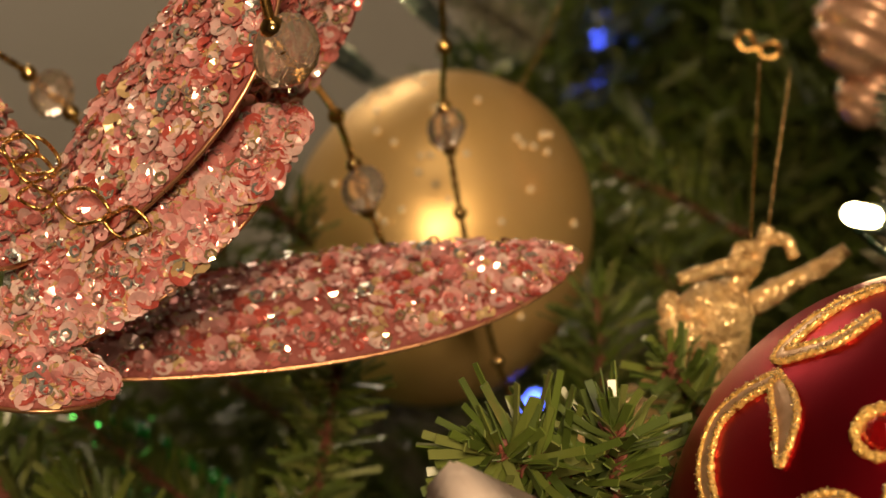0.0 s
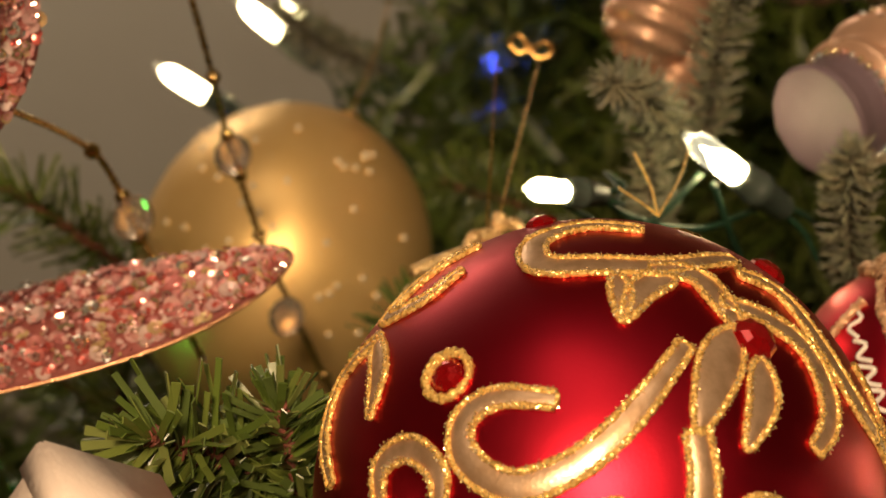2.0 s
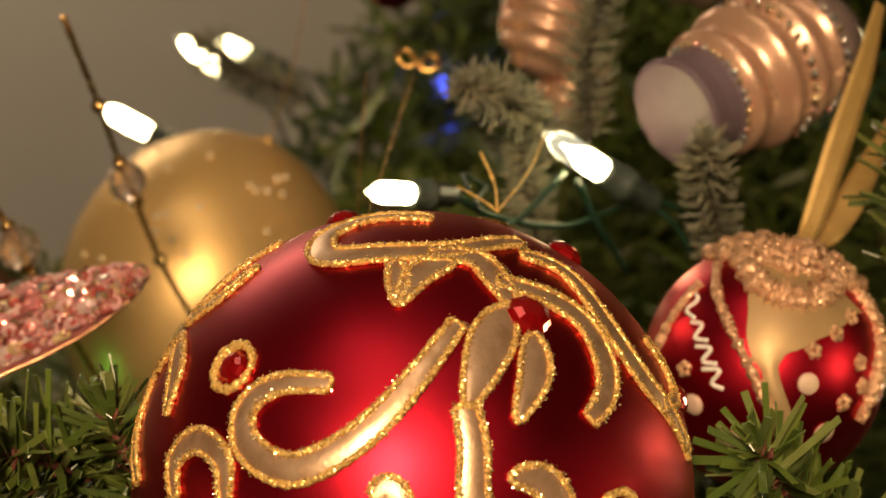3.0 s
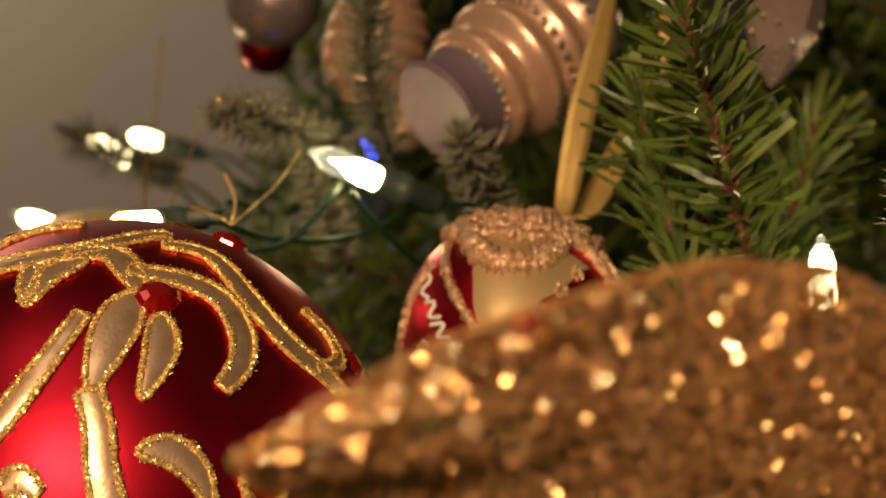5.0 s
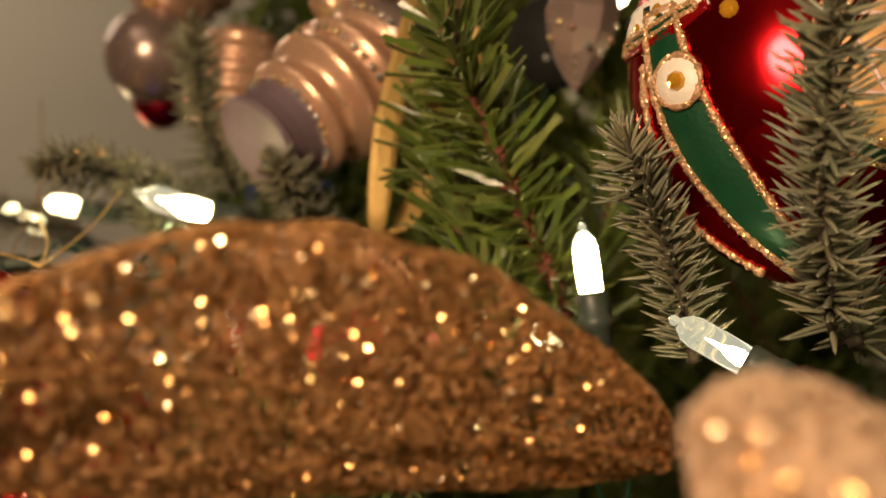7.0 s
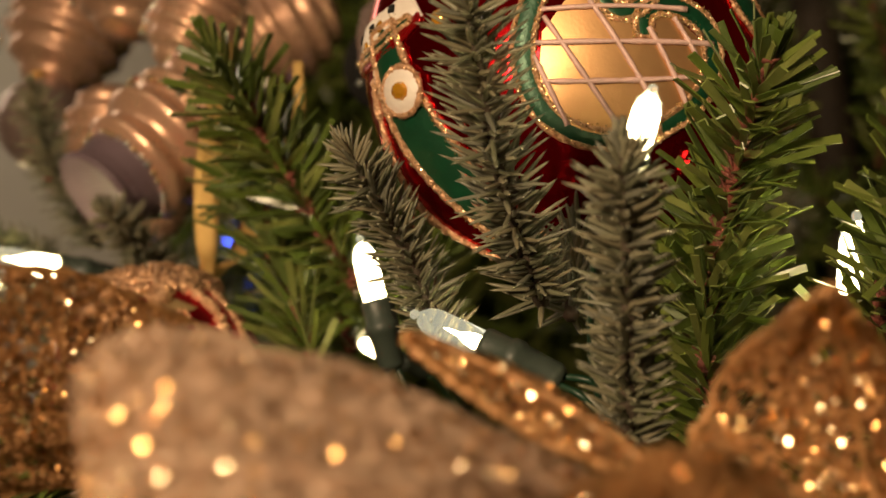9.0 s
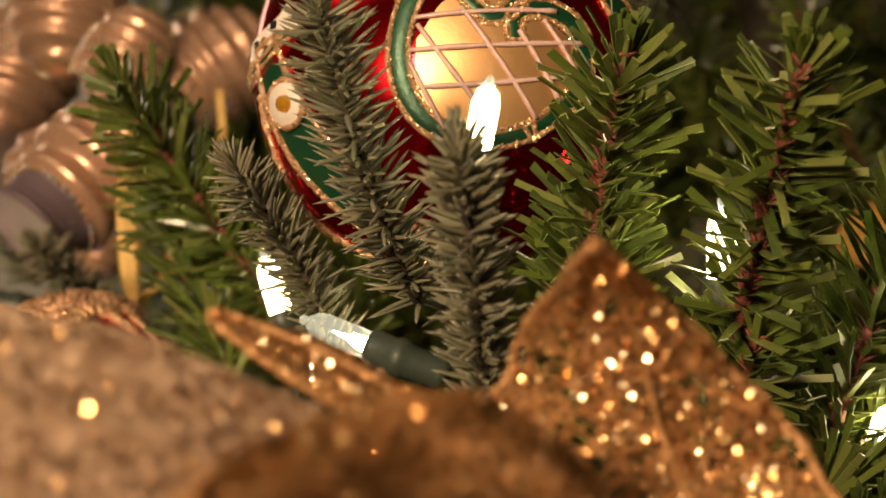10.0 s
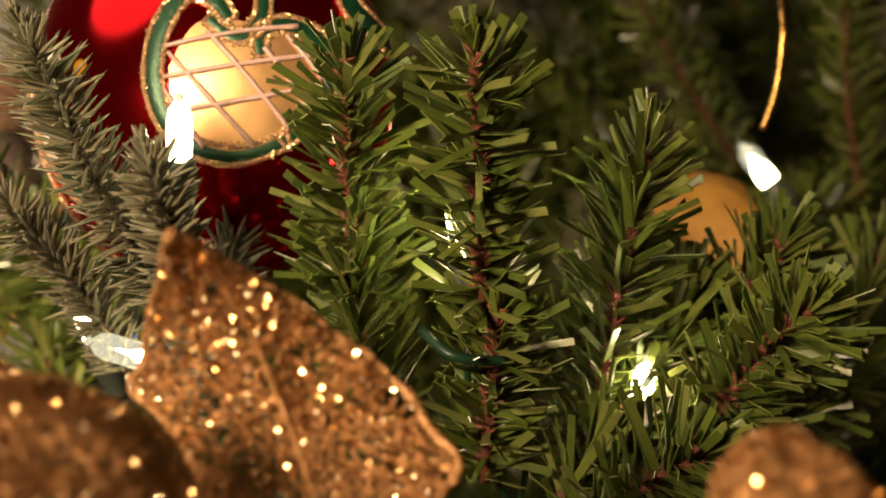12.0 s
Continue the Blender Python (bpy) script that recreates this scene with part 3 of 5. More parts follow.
def bulb(tip, base, light=WARM, tail=None, size=1.0, full=True):
    """A small glass lamp in its socket, with a short wire."""
    tip, base = Vector(tip), Vector(base)
    ax = (tip - base)
    n = ax.length
    ax.normalize()
    r = 0.0026 * size * max(0.7, min(1.25, n / 0.0145))
    ob = thing("fairy_light", base, "lit mini bulb with pointed glass in a dark green socket", "fairy light", "fairy lights on the tree")
    prof = [(0, r * 0.96), (n * 0.35, r), (n * 0.66, r), (n * 0.78, r * 0.84), (n * 0.86, r * 0.48), (n * 0.90, r * 0.27), (n * 0.935, r * 0.34), (n * 0.97, r * 0.30), (n, r * 0.08)]
    g = mesh_object("bulb_glass", *lathe(prof, (0, 0, 0), ax, 20), BULB_GLASS, ob, "clear pointed glass bulb")
    g.visible_shadow = False
    core = [(n * 0.02, r * 0.80), (n * 0.20, r * 0.84), (n * 0.36, r * 0.74), (n * 0.48, r * 0.48), (n * 0.58, r * 0.24), (n * 0.70, r * 0.08)] if full == "half" else [(n * 0.02, r * 0.84), (n * 0.35, r * 0.88), (n * 0.62, r * 0.86), (n * 0.75, r * 0.68), (n * 0.83, r * 0.36), (n * 0.87, r * 0.10)] if full else [(n * 0.03, r * 0.40), (n * 0.12, r * 0.50), (n * 0.24, r * 0.38), (n * 0.34, r * 0.15), (n * 0.50, r * 0.07), (n * 0.54, r * 0.02)]
    mesh_object("filament", *lathe(core, (0, 0, 0), ax, 12), light, g, "glowing filament")
    soc = [(-r * 5.6, r * 0.75), (-r * 5.2, r * 1.05), (-r * 2.6, r * 1.22), (-r * 2.5, r * 1.36), (-r * 1.7, r * 1.36), (-r * 1.6, r * 1.22), (-r * 0.15, r * 1.26), (0.0005, r * 1.16)]
    s = mesh_object("socket", *lathe(soc, (0, 0, 0), ax, 18), SOCKET, ob, "dark green plastic socket")
    side = ax.cross(Vector((0.3, -0.8, 0.5))).normalized()
    rib = [(-r * 2.4, r * 0.25), (-r * 0.4, r * 0.22)]
    mesh_object("rib", *lathe(rib, side * r * 1.22, ax, 6), SOCKET, s)
    end = Vector(tail) - base if tail else -ax * r * 14 + Vector((0, 0.02, -0.012))
    for k in (-1, 1):
        pts = [-ax * r * 5.3 + side * r * 0.35 * k, -ax * r * 8 + side * r * 0.8 * k, end * 0.75 + side * r * 1.5 * k, end]
        mesh_object("wire", *tube(pts, r * 0.26, 6, 18), CABLE, ob, "thin green wire")
    return ob


bulb((-0.0459, 0.4519, 1.3544), (-0.0304, 0.4637, 1.3495), WARM, (0.0059, 0.4929, 1.3347), full="half")
bulb((-0.0748, 0.3955, 1.3302), (-0.0672, 0.4064, 1.3322), WARM, (-0.0559, 0.4458, 1.3389))
bulb((-0.3159, 0.9046, 1.3600), (-0.2843, 0.9078, 1.3512), WARM, None, 1.5)
bulb((-0.2892, 0.9278, 1.4083), (-0.2592, 0.9308, 1.3954), WARM, None, 1.5)
bulb((0.0675, 0.3695, 1.3356), (0.0690, 0.3707, 1.3222), WARM)
bulb((0.0824, 0.3251, 1.3162), (0.0941, 0.3232, 1.3090), WARM, full=False)
bulb((0.1253, 0.2634, 1.3358), (0.1216, 0.2681, 1.3278), WARM)
bulb((0.0777, 0.5990, 1.4372), (0.0669, 0.5984, 1.4285), WARM, None, 1.2)
bulb((0.1543, 0.3153, 1.3217), (0.1518, 0.3188, 1.3090), WARM)
bulb((0.1765, 0.3367, 1.2859), (0.1721, 0.3417, 1.2764), WARM)
bulb((0.2262, 0.5483, 1.3481), (0.2317, 0.5509, 1.3336), WARM, None, 1.2, "half")
bulb((-0.2847, 0.9891, 1.4172), (-0.2634, 0.9922, 1.4133), WARM, None, 1.5)
bulb((0.0513, 0.4384, 1.3190), (0.0583, 0.4447, 1.3142), WARM)
for at_tip, at_base in (((-0.1680, 1.1365, 1.4390), (-0.1650, 1.1605, 1.4330)), ((-0.1139, 0.7207, 1.2420), (-0.1164, 0.7402, 1.2338))):
    bulb(at_tip, at_base, BLUE, None, 1.2)
# added bulb standing in for a green reflection on the bead garland
bulb((-0.2515, 0.5855, 1.1940), (-0.2500, 0.6056, 1.1901), ADDED_GREEN)

# ---- gold ball and its bead strings ----
GOLDC = (-0.1685, 0.6564, 1.2880)
gold_shell = Shell(GOLDC, (0.0545, 0.0575, 0.0615))
gold = thing("gold_ball_ornament", GOLDC, "large matte gold ball ornament hung in the tree", "ball ornament")
mesh_object("ball", *blob((0, 0, 0), gold_shell.r, 64, 40), GOLD_MATTE, gold)
mesh_object("cap", *lathe([(0.0, 0.0045), (0.0022, 0.0045), (0.0026, 0.0038), (0.0028, 0.0004)], (0.006, 0.012, 0.0594), (0.1, 0.2, 1), 16), GOLD_WIRE, gold, "small gold metal cap")
mesh_object("hanging_thread", *tube([(0.006, 0.012, 0.060), (0.008, 0.018, 0.09), (0.004, 0.03, 0.135)], 0.0003, 6), GOLD_WIRE, gold, "gold hanging thread")
drops = []
for i in range(46):
    q = gold_shell.at(random.uniform(-70, 60), random.uniform(-15, 55), 0.0004)
    drops.append(blob(q, (0.0011, 0.0011, 0.0011), 10, 7))
for i in range(90):
    q = gold_shell.at(random.uniform(-75, 65), random.uniform(-25, 60), 0.0005)
    drops.append(flake(q, gold_shell.point(q)[1], random.uniform(0.0002, 0.0004), 0.3))
mesh_object("glitter_dots", *joined(drops), PALE_DOT, gold, "tiny raised shiny dots", kind="stuff")


def bead_string(points, beads, crystals):
    """A gold wire garland with small round beads and larger clear ones."""
    o = Vector(points[0])
    ob = thing("bead_garland", o, "thin gold wire garland with gold and clear beads", "garland", "bead garlands")
    wmesh("wire", tube(points, 0.00085, 6), GOLD_WIRE, ob, o)
    for p in beads:
        wmesh("gold_bead", blob(p, (0.0021, 0.0021, 0.0021), 14, 10), GOLD_BEAD, ob, o)
    for p in crystals:
        bm = bmesh.new()
        bmesh.ops.create_icosphere(bm, subdivisions=2, radius=0.0054)
        for vert in bm.verts:
            vert.co.z *= 1.15
        bmesh.ops.translate(bm, vec=Vector(p) - o, verts=bm.verts)
        part("crystal_bead", bm, CRYSTAL, ob, "clear faceted bead", smooth=False)


A1, A2, A3, A4 = (-0.1709, 0.5015, 1.3406), (-0.1674, 0.5191, 1.3268), (-0.1540, 0.5346, 1.3014), (-0.1300, 0.5721, 1.2628)
bead_string([(-0.1777, 0.4787, 1.3607), A1, A2, A3, (-0.1454, 0.5489, 1.2868), A4, (-0.1197, 0.5798, 1.2507), (-0.1072, 0.6002, 1.2301)], [A1, A2, A3, (-0.1624, 0.5265, 1.3167), A4, (-0.1201, 0.5788, 1.2510)], [(-0.1650, 0.5224, 1.3217), (-0.1412, 0.5427, 1.2800)])
B1, B2 = (-0.1821, 0.4554, 1.3130), (-0.1765, 0.4709, 1.3037)
bead_string([(-0.1785, 0.3315, 1.3282), (-0.1735, 0.3347, 1.3203), (-0.1702, 0.3388, 1.3168), (-0.1786, 0.3964, 1.3172), B1, B2, (-0.1698, 0.4716, 1.2957), (-0.1602, 0.4770, 1.2839), (-0.1515, 0.4972, 1.2666)], [(-0.1735, 0.3347, 1.3203), (-0.1690, 0.3399, 1.3156), B1, B2, (-0.1697, 0.4716, 1.2947)], [(-0.1711, 0.3378, 1.3181), (-0.1723, 0.4706, 1.2991)])
bead_string([(-0.2691, 0.4476, 1.2991), (-0.2561, 0.4587, 1.2955), (-0.2497, 0.4612, 1.2928), (-0.2439, 0.4616, 1.2904), (-0.2270, 0.4508, 1.2818)], [(-0.2561, 0.4587, 1.2955), (-0.2439, 0.4616, 1.2904)], [(-0.2498, 0.4612, 1.2930)])

# bead garland under green light, with that light painted as bead colour
line_ = [(-0.2688, 0.5839, 1.1934), (-0.2452, 0.5762, 1.1972), (-0.2295, 0.5777, 1.1986), (-0.2164, 0.5788, 1.1970), (-0.1988, 0.5901, 1.1898), (-0.1888, 0.6006, 1.1780)]
o = Vector(line_[0])
strand = thing("green_lit_garland", o, "string of small shiny glass beads on a branch, green-lit by colour", "garland")
wmesh("thread", tube(line_, 0.0005, 6), CABLE, strand, o)
for p in spline(line_, 22):
    wmesh("green_lit_bead", blob(p + Vector((0, 0, random.uniform(-0.001, 0.001))), (0.0027, 0.0027, 0.0027), 12, 8), GREEN_LIT_BEAD, strand, o)

# ---- red ball with gold scrolls ----
REDC = (-0.0466, 0.3360, 1.2834)
red_shell = Shell(REDC, (0.0448, 0.0448, 0.0448))
red = thing("red_ball_ornament", REDC, "matte red ball ornament with raised gold glitter scrolls", "ball ornament")
mesh_object("ball", *blob((0, 0, 0), red_shell.r, 72, 44), RED_MATTE, red)


def leaf_shape(t):
    return 0.15 + 0.85 * math.sin(math.pi * t ** 0.8) ** 0.8


def horn(t):
    return 0.45 + 0.55 * math.sin(math.pi * min(1.0, t * 0.9 + 0.05))


scroll(red_shell, red, [(7.1, 39.8), (1.8, 28.5), (-3.5, 18.3), (-9.7, 10.7), (-17.2, 6.1), (-26.4, 8.0), (-29.7, 14.0), (-25.3, 19.6), (-14.6, 22.5)], 0.0040, shape=horn)
scroll(red_shell, red, [(11.7, 24.2), (14.2, 17.5), (15.6, 10.0), (17.8, 3.0)], 0.0040, shape=lambda t: 0.85 + 0.25 * t)
scroll(red_shell, red, [(19.0, 46.0), (14.8, 36.2), (12.0, 24.0)], 0.0062, shape=leaf_shape)
scroll(red_shell, red, [(25.6, 41.0), (25.4, 33.0), (22.0, 23.5)], 0.0046, shape=leaf_shape)
scroll(red_shell, red, [(16.6, 52.5), (31.2, 51.3), (42.7, 46.7), (45.6, 38.3), (43.4, 31.3), (38.3, 26.2)], 0.0040, shape=horn)
scroll(red_shell, red, [(29.9, 63.8), (48.4, 60.6), (52.9, 47.2), (59.1, 36.2), (68.9, 28.9), (76.5, 21.1)], 0.0040, shape=horn)
scroll(red_shell, red, [(74.2, 44.9), (79.3, 39.4), (77.4, 32.7), (65.7, 30.7)], 0.0022, shape=horn)
scroll(red_shell, red, [(-22.4, 71.9), (-47.7, 64.9), (-49.0, 54.6), (-36.8, 48.8), (-20.5, 53.4), (0.1, 59.3), (34.4, 69.3)], 0.0042, shape=horn)
scroll(red_shell, red, [(1.5, 55.5), (-6.0, 50.1), (-7.8, 41.1)], 0.0042, shape=leaf_shape)
scroll(red_shell, red, [(-15.0, 51.6), (-10.7, 46.5), (-8.2, 41.1)], 0.0030, shape=leaf_shape)
scroll(red_shell, red, [(-6.3, 55.7), (8.8, 58.1), (16.6, 52.5), (20.4, 47.2)], 0.0040, shape=horn)
scroll(red_shell, red, [(-41.7, -5.4), (-44.0, 0.9), (-38.8, 5.9), (-31.1, 4.2), (-28.2, -2.7)], 0.0034, shape=horn)
scroll(red_shell, red, [(-66.8, 21.6), (-56.9, 16.0), (-52.0, 8.0)], 0.0036, shape=leaf_shape)
scroll(red_shell, red, [(-65.9, 21.8), (-72.4, 15.3), (-75.5, 8.6), (-70.3, 0.3), (-59.4, -6.7)], 0.0034, shape=horn)
scroll(red_shell, red, [(-72.5, 48.7), (-74.3, 41.5), (-74.1, 34.0), (-71.4, 25.7), (-61.1, 32.2), (-59.2, 41.1)], 0.0026, shape=horn)
scroll(red_shell, red, [(21.9, 13.6), (28.0, 13.8), (32.9, 10.0), (35.8, 4.0)], 0.0042, shape=leaf_shape)
scroll(red_shell, red, [(-1.1, 5.4), (1.5, 7.0), (5.0, 4.9)], 0.0040, shape=horn)
gem(red_shell, red, (-37.8, 20.4), 0.0026, GEM_RED, GOLD_GLITTER)
gem(red_shell, red, (25.0, 45.3), 0.0036, GEM_RED)
gem(red_shell, red, (89.0, 69.7), 0.0032, GEM_RED)
gem(red_shell, red, (-78.8, 62.5), 0.0026, GEM_RED)
gem(red_shell, red, (46.5, 9.1), 0.0028, GEM_RED, GOLD_GLITTER)
gem(red_shell, red, (86.3, 32.0), 0.0026, GEM_RED)
TOP = Vector((-0.0438, 0.3486, 1.3287)) - Vector(REDC)
mesh_object("cap", *lathe([(-0.002, 0.0040), (0.0008, 0.0040), (0.0012, 0.0034), (0.0013, 0.0004)], TOP * 0.96, TOP, 16), GOLD_WIRE, red, "gold metal cap")
K = Vector((-0.0480, 0.3964, 1.3320)) - Vector(REDC)
for p in ((-0.0559, 0.4156, 1.3443), (-0.0445, 0.4370, 1.3526), (-0.0569, 0.3954, 1.3352)):
    mesh_object("gold_thread", *tube([K, (K + Vector(p) - Vector(REDC)) / 2 + Vector((0.001, 0.002, 0)), Vector(p) - Vector(REDC)], 0.00025, 6, 60, 0.45), GOLD_GLITTER, red, "twisted metallic gold thread")

# ---- small red ornament with a gold heart band ----
EGGC = (0.0109, 0.4088, 1.3132)
egg_shell = Shell(EGGC, (0.0242, 0.0242, 0.0252))
egg = thing("red_gold_ornament", EGGC, "small red ornament with gold band, white dots and copper glitter", "ornament")
mesh_object("ball", *blob((0, 0, 0), egg_shell.r, 56, 36), RED_MATTE, egg)
scroll(egg_shell, egg, [(10.0, 52.0), (5.0, 38.0), (-1.0, 24.0), (-5.0, 10.0), (-1.0, -3.0), (8.0, -17.0), (18.0, -31.0)], 0.0300, 0.0001, EGG_GOLD, EGG_GOLD, lambda t: max(0.10, 1.0 - 1.45 * t), "gold_band")


def glitter_rope(shell, owner, places, radius, mat=COPPER_GLITTER, rough=0.4):
    way = spline([shell.at(*p) for p in places], len(places) * 6)
    return mesh_object("glitter_rope", *tube([shell.point(p, radius * 0.3)[0] for p in way], radius, 7, len(way) * 2, rough), mat, owner, "raised copper glitter line")


glitter_rope(egg_shell, egg, [(-52.0, 44.0), (-38.0, 29.0), (-23.8, 14.0), (-7.4, -5.1), (14.4, -31.0)], 0.0011)
glitter_rope(egg_shell, egg, [(-52.8, 32.3), (-58.0, 15.3), (-64.5, -2.7), (-80.4, -20.5)], 0.0010)
glitter_rope(egg_shell, egg, [(52.8, 48.2), (61.3, 29.9), (55.3, 8.8), (50.6, -13.5)], 0.0014)
glitter_rope(egg_shell, egg, [(74.8, 46.3), (76.3, 25.2), (71.8, 9.5)], 0.0011)
mesh_object("glitter_cap", *blob((0, 0, 0.0214), (0.0118, 0.0118, 0.0040), 40, 14, 0.05), COPPER_GLITTER, egg, "copper glitter crown")
for e_ in (52, 60, 68, 77):
    glitter_rope(egg_shell, egg, [(a, e_) for a in range(0, 361, 30)], 0.0016, rough=0.6)
for w in (0.0, 1.0):
    glitter_rope(egg_shell, egg, [(-40.0, 50.4), (-19.5, 36.1), (-1.8, 32.4), (17.2, 36.8), (35.7, 50.5)], 0.0017, rough=0.7).location = (0, w * 0.0012, w * 0.0016)
for p in ((15.6, -1.8), (-15.0, -35.4), (-35.9, -22.7), (32.1, -21.9)):
    q = egg_shell.at(*p)
    mesh_object("white_dot", *lathe([(0, 0.0022), (0.0004, 0.0020), (0.0005, 0.0006)], q, egg_shell.point(q)[1], 14), DOT_PAINT, egg, "painted cream dot")
for p in ((38.0, 32.0), (26.5, 22.5), (15.5, 12.7), (36.3, -6.8), (42.3, 12.0), (-42.5, -7.8), (-62.0, 4.8), (46.0, 2.0)):
    q = egg_shell.at(*p)
    n = egg_shell.point(q)[1]
    x = n.cross(Vector((0, 0, 1))).normalized()
    y = n.cross(x)
    petals = [blob(q + (x * math.cos(a) + y * math.sin(a)) * 0.0010, (0.0008, 0.0008, 0.0008), 8, 6, 0.25) for a in np.linspace(0, 5.03, 5)]
    mesh_object("glitter_flower", *joined(petals), COPPER_GLITTER, egg, "tiny copper glitter flower")
for pts in ([(-55.7, 28.0), (-48.0, 24.0), (-52.0, 18.0), (-44.0, 15.0)], [(-45.7, 13.0), (-38.8, 13.0), (-40.6, 6.7), (-33.2, 6.7)], [(-39.0, 3.0), (-31.0, 3.6), (-33.5, -2.5), (-26.1, -2.3)], [(-33.0, -6.0), (-24.5, -4.8), (-27.0, -11.0), (-21.0, -12.4)]):
    mesh_object("squiggle", *tube([egg_shell.at(*p) for p in pts], 0.0005, 6), WHITE_PAINT, egg, "white painted squiggle")


def ribbon(points, wide, across, mat, owner, origin, name="ribbon", label=""):
    way = spline(points, len(points) * 8)
    verts, faces = [], []
    for i, p in enumerate(way):
        d = (way[min(i + 1, len(way) - 1)] - way[max(i - 1, 0)]).normalized()
        t = i / (len(way) - 1)
        a = Vector(across[0]).lerp(Vector(across[1]), t)
        s = (a - d * a.dot(d)).normalized()
        n = d.cross(s)
        w = wide(t) if callable(wide) else wide
        for k, h in ((-1, 1), (-0.4, 1.6), (0.4, 1.6), (1, 1), (1, -1), (0.4, -0.4), (-0.4, -0.4), (-1, -1)):
            verts.append(p + s * w * 0.5 * k + n * 0.00018 * h - Vector(origin))
    for i in range(len(way) - 1):
        for k in range(8):
            faces.append((i * 8 + k, i * 8 + (k + 1) % 8, (i + 1) * 8 + (k + 1) % 8, (i + 1) * 8 + k))
    return mesh_object(name, verts, faces, mat, owner, label)


satin = thing("satin_ribbon", (0.0173, 0.4425, 1.3408), "narrow gold satin ribbon loop holding the red ornament", "ribbon")
ribbon([(0.0168, 0.4394, 1.3399), (0.0180, 0.4371, 1.3481), (0.0199, 0.4386, 1.3652), (0.0226, 0.4460, 1.3837), (0.0242, 0.4555, 1.4007)], lambda t: 0.0030 + 0.0034 * math.sin(math.pi * t), ((1, 0.15, -0.1), (0.9, 0.6, 0)), GOLD_RIBBON, satin, (0.0173, 0.4425, 1.3408))
ribbon([(0.0171, 0.4414, 1.3409), (0.0206, 0.4449, 1.3415), (0.0251, 0.4502, 1.3499), (0.0300, 0.4582, 1.3632), (0.0363, 0.4733, 1.3812), (0.0374, 0.4777, 1.3979)], lambda t: 0.0028 + 0.0050 * math.sin(math.pi * min(1, t * 1.3)), ((0.75, -0.25, 0.5), (0.95, 0.25, 0.3)), GOLD_RIBBON, satin, (0.0173, 0.4425, 1.3408))

# ---- red and green ornament with the lattice window ----
RGC = (0.1120, 0.3440, 1.3575)
rg_shell = Shell(RGC, (0.0352, 0.0190, 0.0375))
rg = thing("red_green_ornament", RGC, "shiny red glass ornament with green bands and a lattice panel", "ornament")
mesh_object("body", *blob((0, 0, 0), rg_shell.r, 72, 44), RED_GLASS, rg)
PANEL = [(-3.1, 2.3), (9.9, 12.1), (30.5, 3.9), (43.0, -7.7), (34.3, -22.3), (8.4, -25.9), (-5.3, -14.1)]
ring = [rg_shell.at(*p) for p in PANEL]
mid = sum(ring, Vector()) / len(ring)
rim = spline(ring + [ring[0]], 49)[:-1]
verts, faces = [], []
for j in range(7):
    for p in rim:
        verts.append(rg_shell.point(mid.lerp(p, 0.02 + 0.98 * j / 6), 0.0005)[0])
for j in range(6):
    for i in range(48):
        faces.append((j * 48 + i, (j + 1) * 48 + i, (j + 1) * 48 + (i + 1) % 48, j * 48 + (i + 1) % 48))
faces.append(tuple(range(48)))
mesh_object("panel", verts, faces, CHAMPAGNE, rg, "champagne gold panel")


def enamel(places, wide, shape=None, line=0.00055):
    return scroll(rg_shell, rg, places, wide, line, GREEN_ENAMEL, COPPER_GLITTER, shape or (lambda t: 0.8 + 0.2 * math.sin(math.pi * t)), "green_band")


enamel([(18.1, 10.0), (15.2, 17.9), (7.2, 22.0), (-4.4, 11.1), (-9.3, -4.0), (-5.8, -18.0), (8.1, -27.0), (27.7, -26.8)], 0.0036)
enamel([(24.1, -2.2), (26.0, 4.0), (34.7, 4.9), (44.8, -1.5), (45.7, -12.7), (38.6, -21.3), (25.6, -27.2)], 0.0034)
enamel([(11.8, 12.5), (18.3, 4.9), (27.3, 7.9), (32.2, 17.8)], 0.0030)
enamel([(65.4, 15.0), (66.2, 5.9), (81.9, -1.9), (92.5, -5.4)], 0.0055)
enamel([(-59.4, 14.0), (-53.7, -2.5), (-47.6, -18.7), (-40.1, -34.6), (-33.5, -49.6), (-21.3, -64.9)], 0.0088, lambda t: 0.65 + 0.35 * math.sin(math.pi * min(1, t * 1.2)), 0.0007)
for a, b in (((-2.5, 7.9), (38.2, 3.5)), ((-5.2, -0.3), (45.8, -5.6)), ((-4.9, -10.1), (39.6, -13.6)), ((-2.1, 6.1), (16.0, -26.0)), ((10.6, 8.4), (28.0, -23.6)), ((25.6, -0.1), (36.5, -21.0)), ((33.6, 1.7), (42.0, -12.3)), ((-6.0, -3.3), (0.2, -22.2))):
    way = [rg_shell.point(rg_shell.at(*a).lerp(rg_shell.at(*b), k / 5), 0.0009)[0] for k in range(6)]
    mesh_object("lattice_line", *tube(way, 0.00045, 6, 18, 0.2), PINK_LINE, rg, "raised pink paint line")
q = rg_shell.at(*(-49.4, -5.0))
n = rg_shell.point(q)[1]
mesh_object("white_oval", *lathe([(0.0008, 0.0041), (0.0013, 0.0039), (0.0014, 0.001)], q, n, 24), WHITE_PAINT, rg, "white painted oval")
x = n.cross(Vector((0, 0, 1))).normalized()
y = n.cross(x)
mesh_object("oval_rim", *tube([q + n * 0.001 + (x * math.cos(a) + y * math.sin(a)) * 0.0042 for a in np.linspace(0, 2 * math.pi, 17)], 0.0006, 6, 50, 0.3), COPPER_GLITTER, rg, "copper glitter rim")
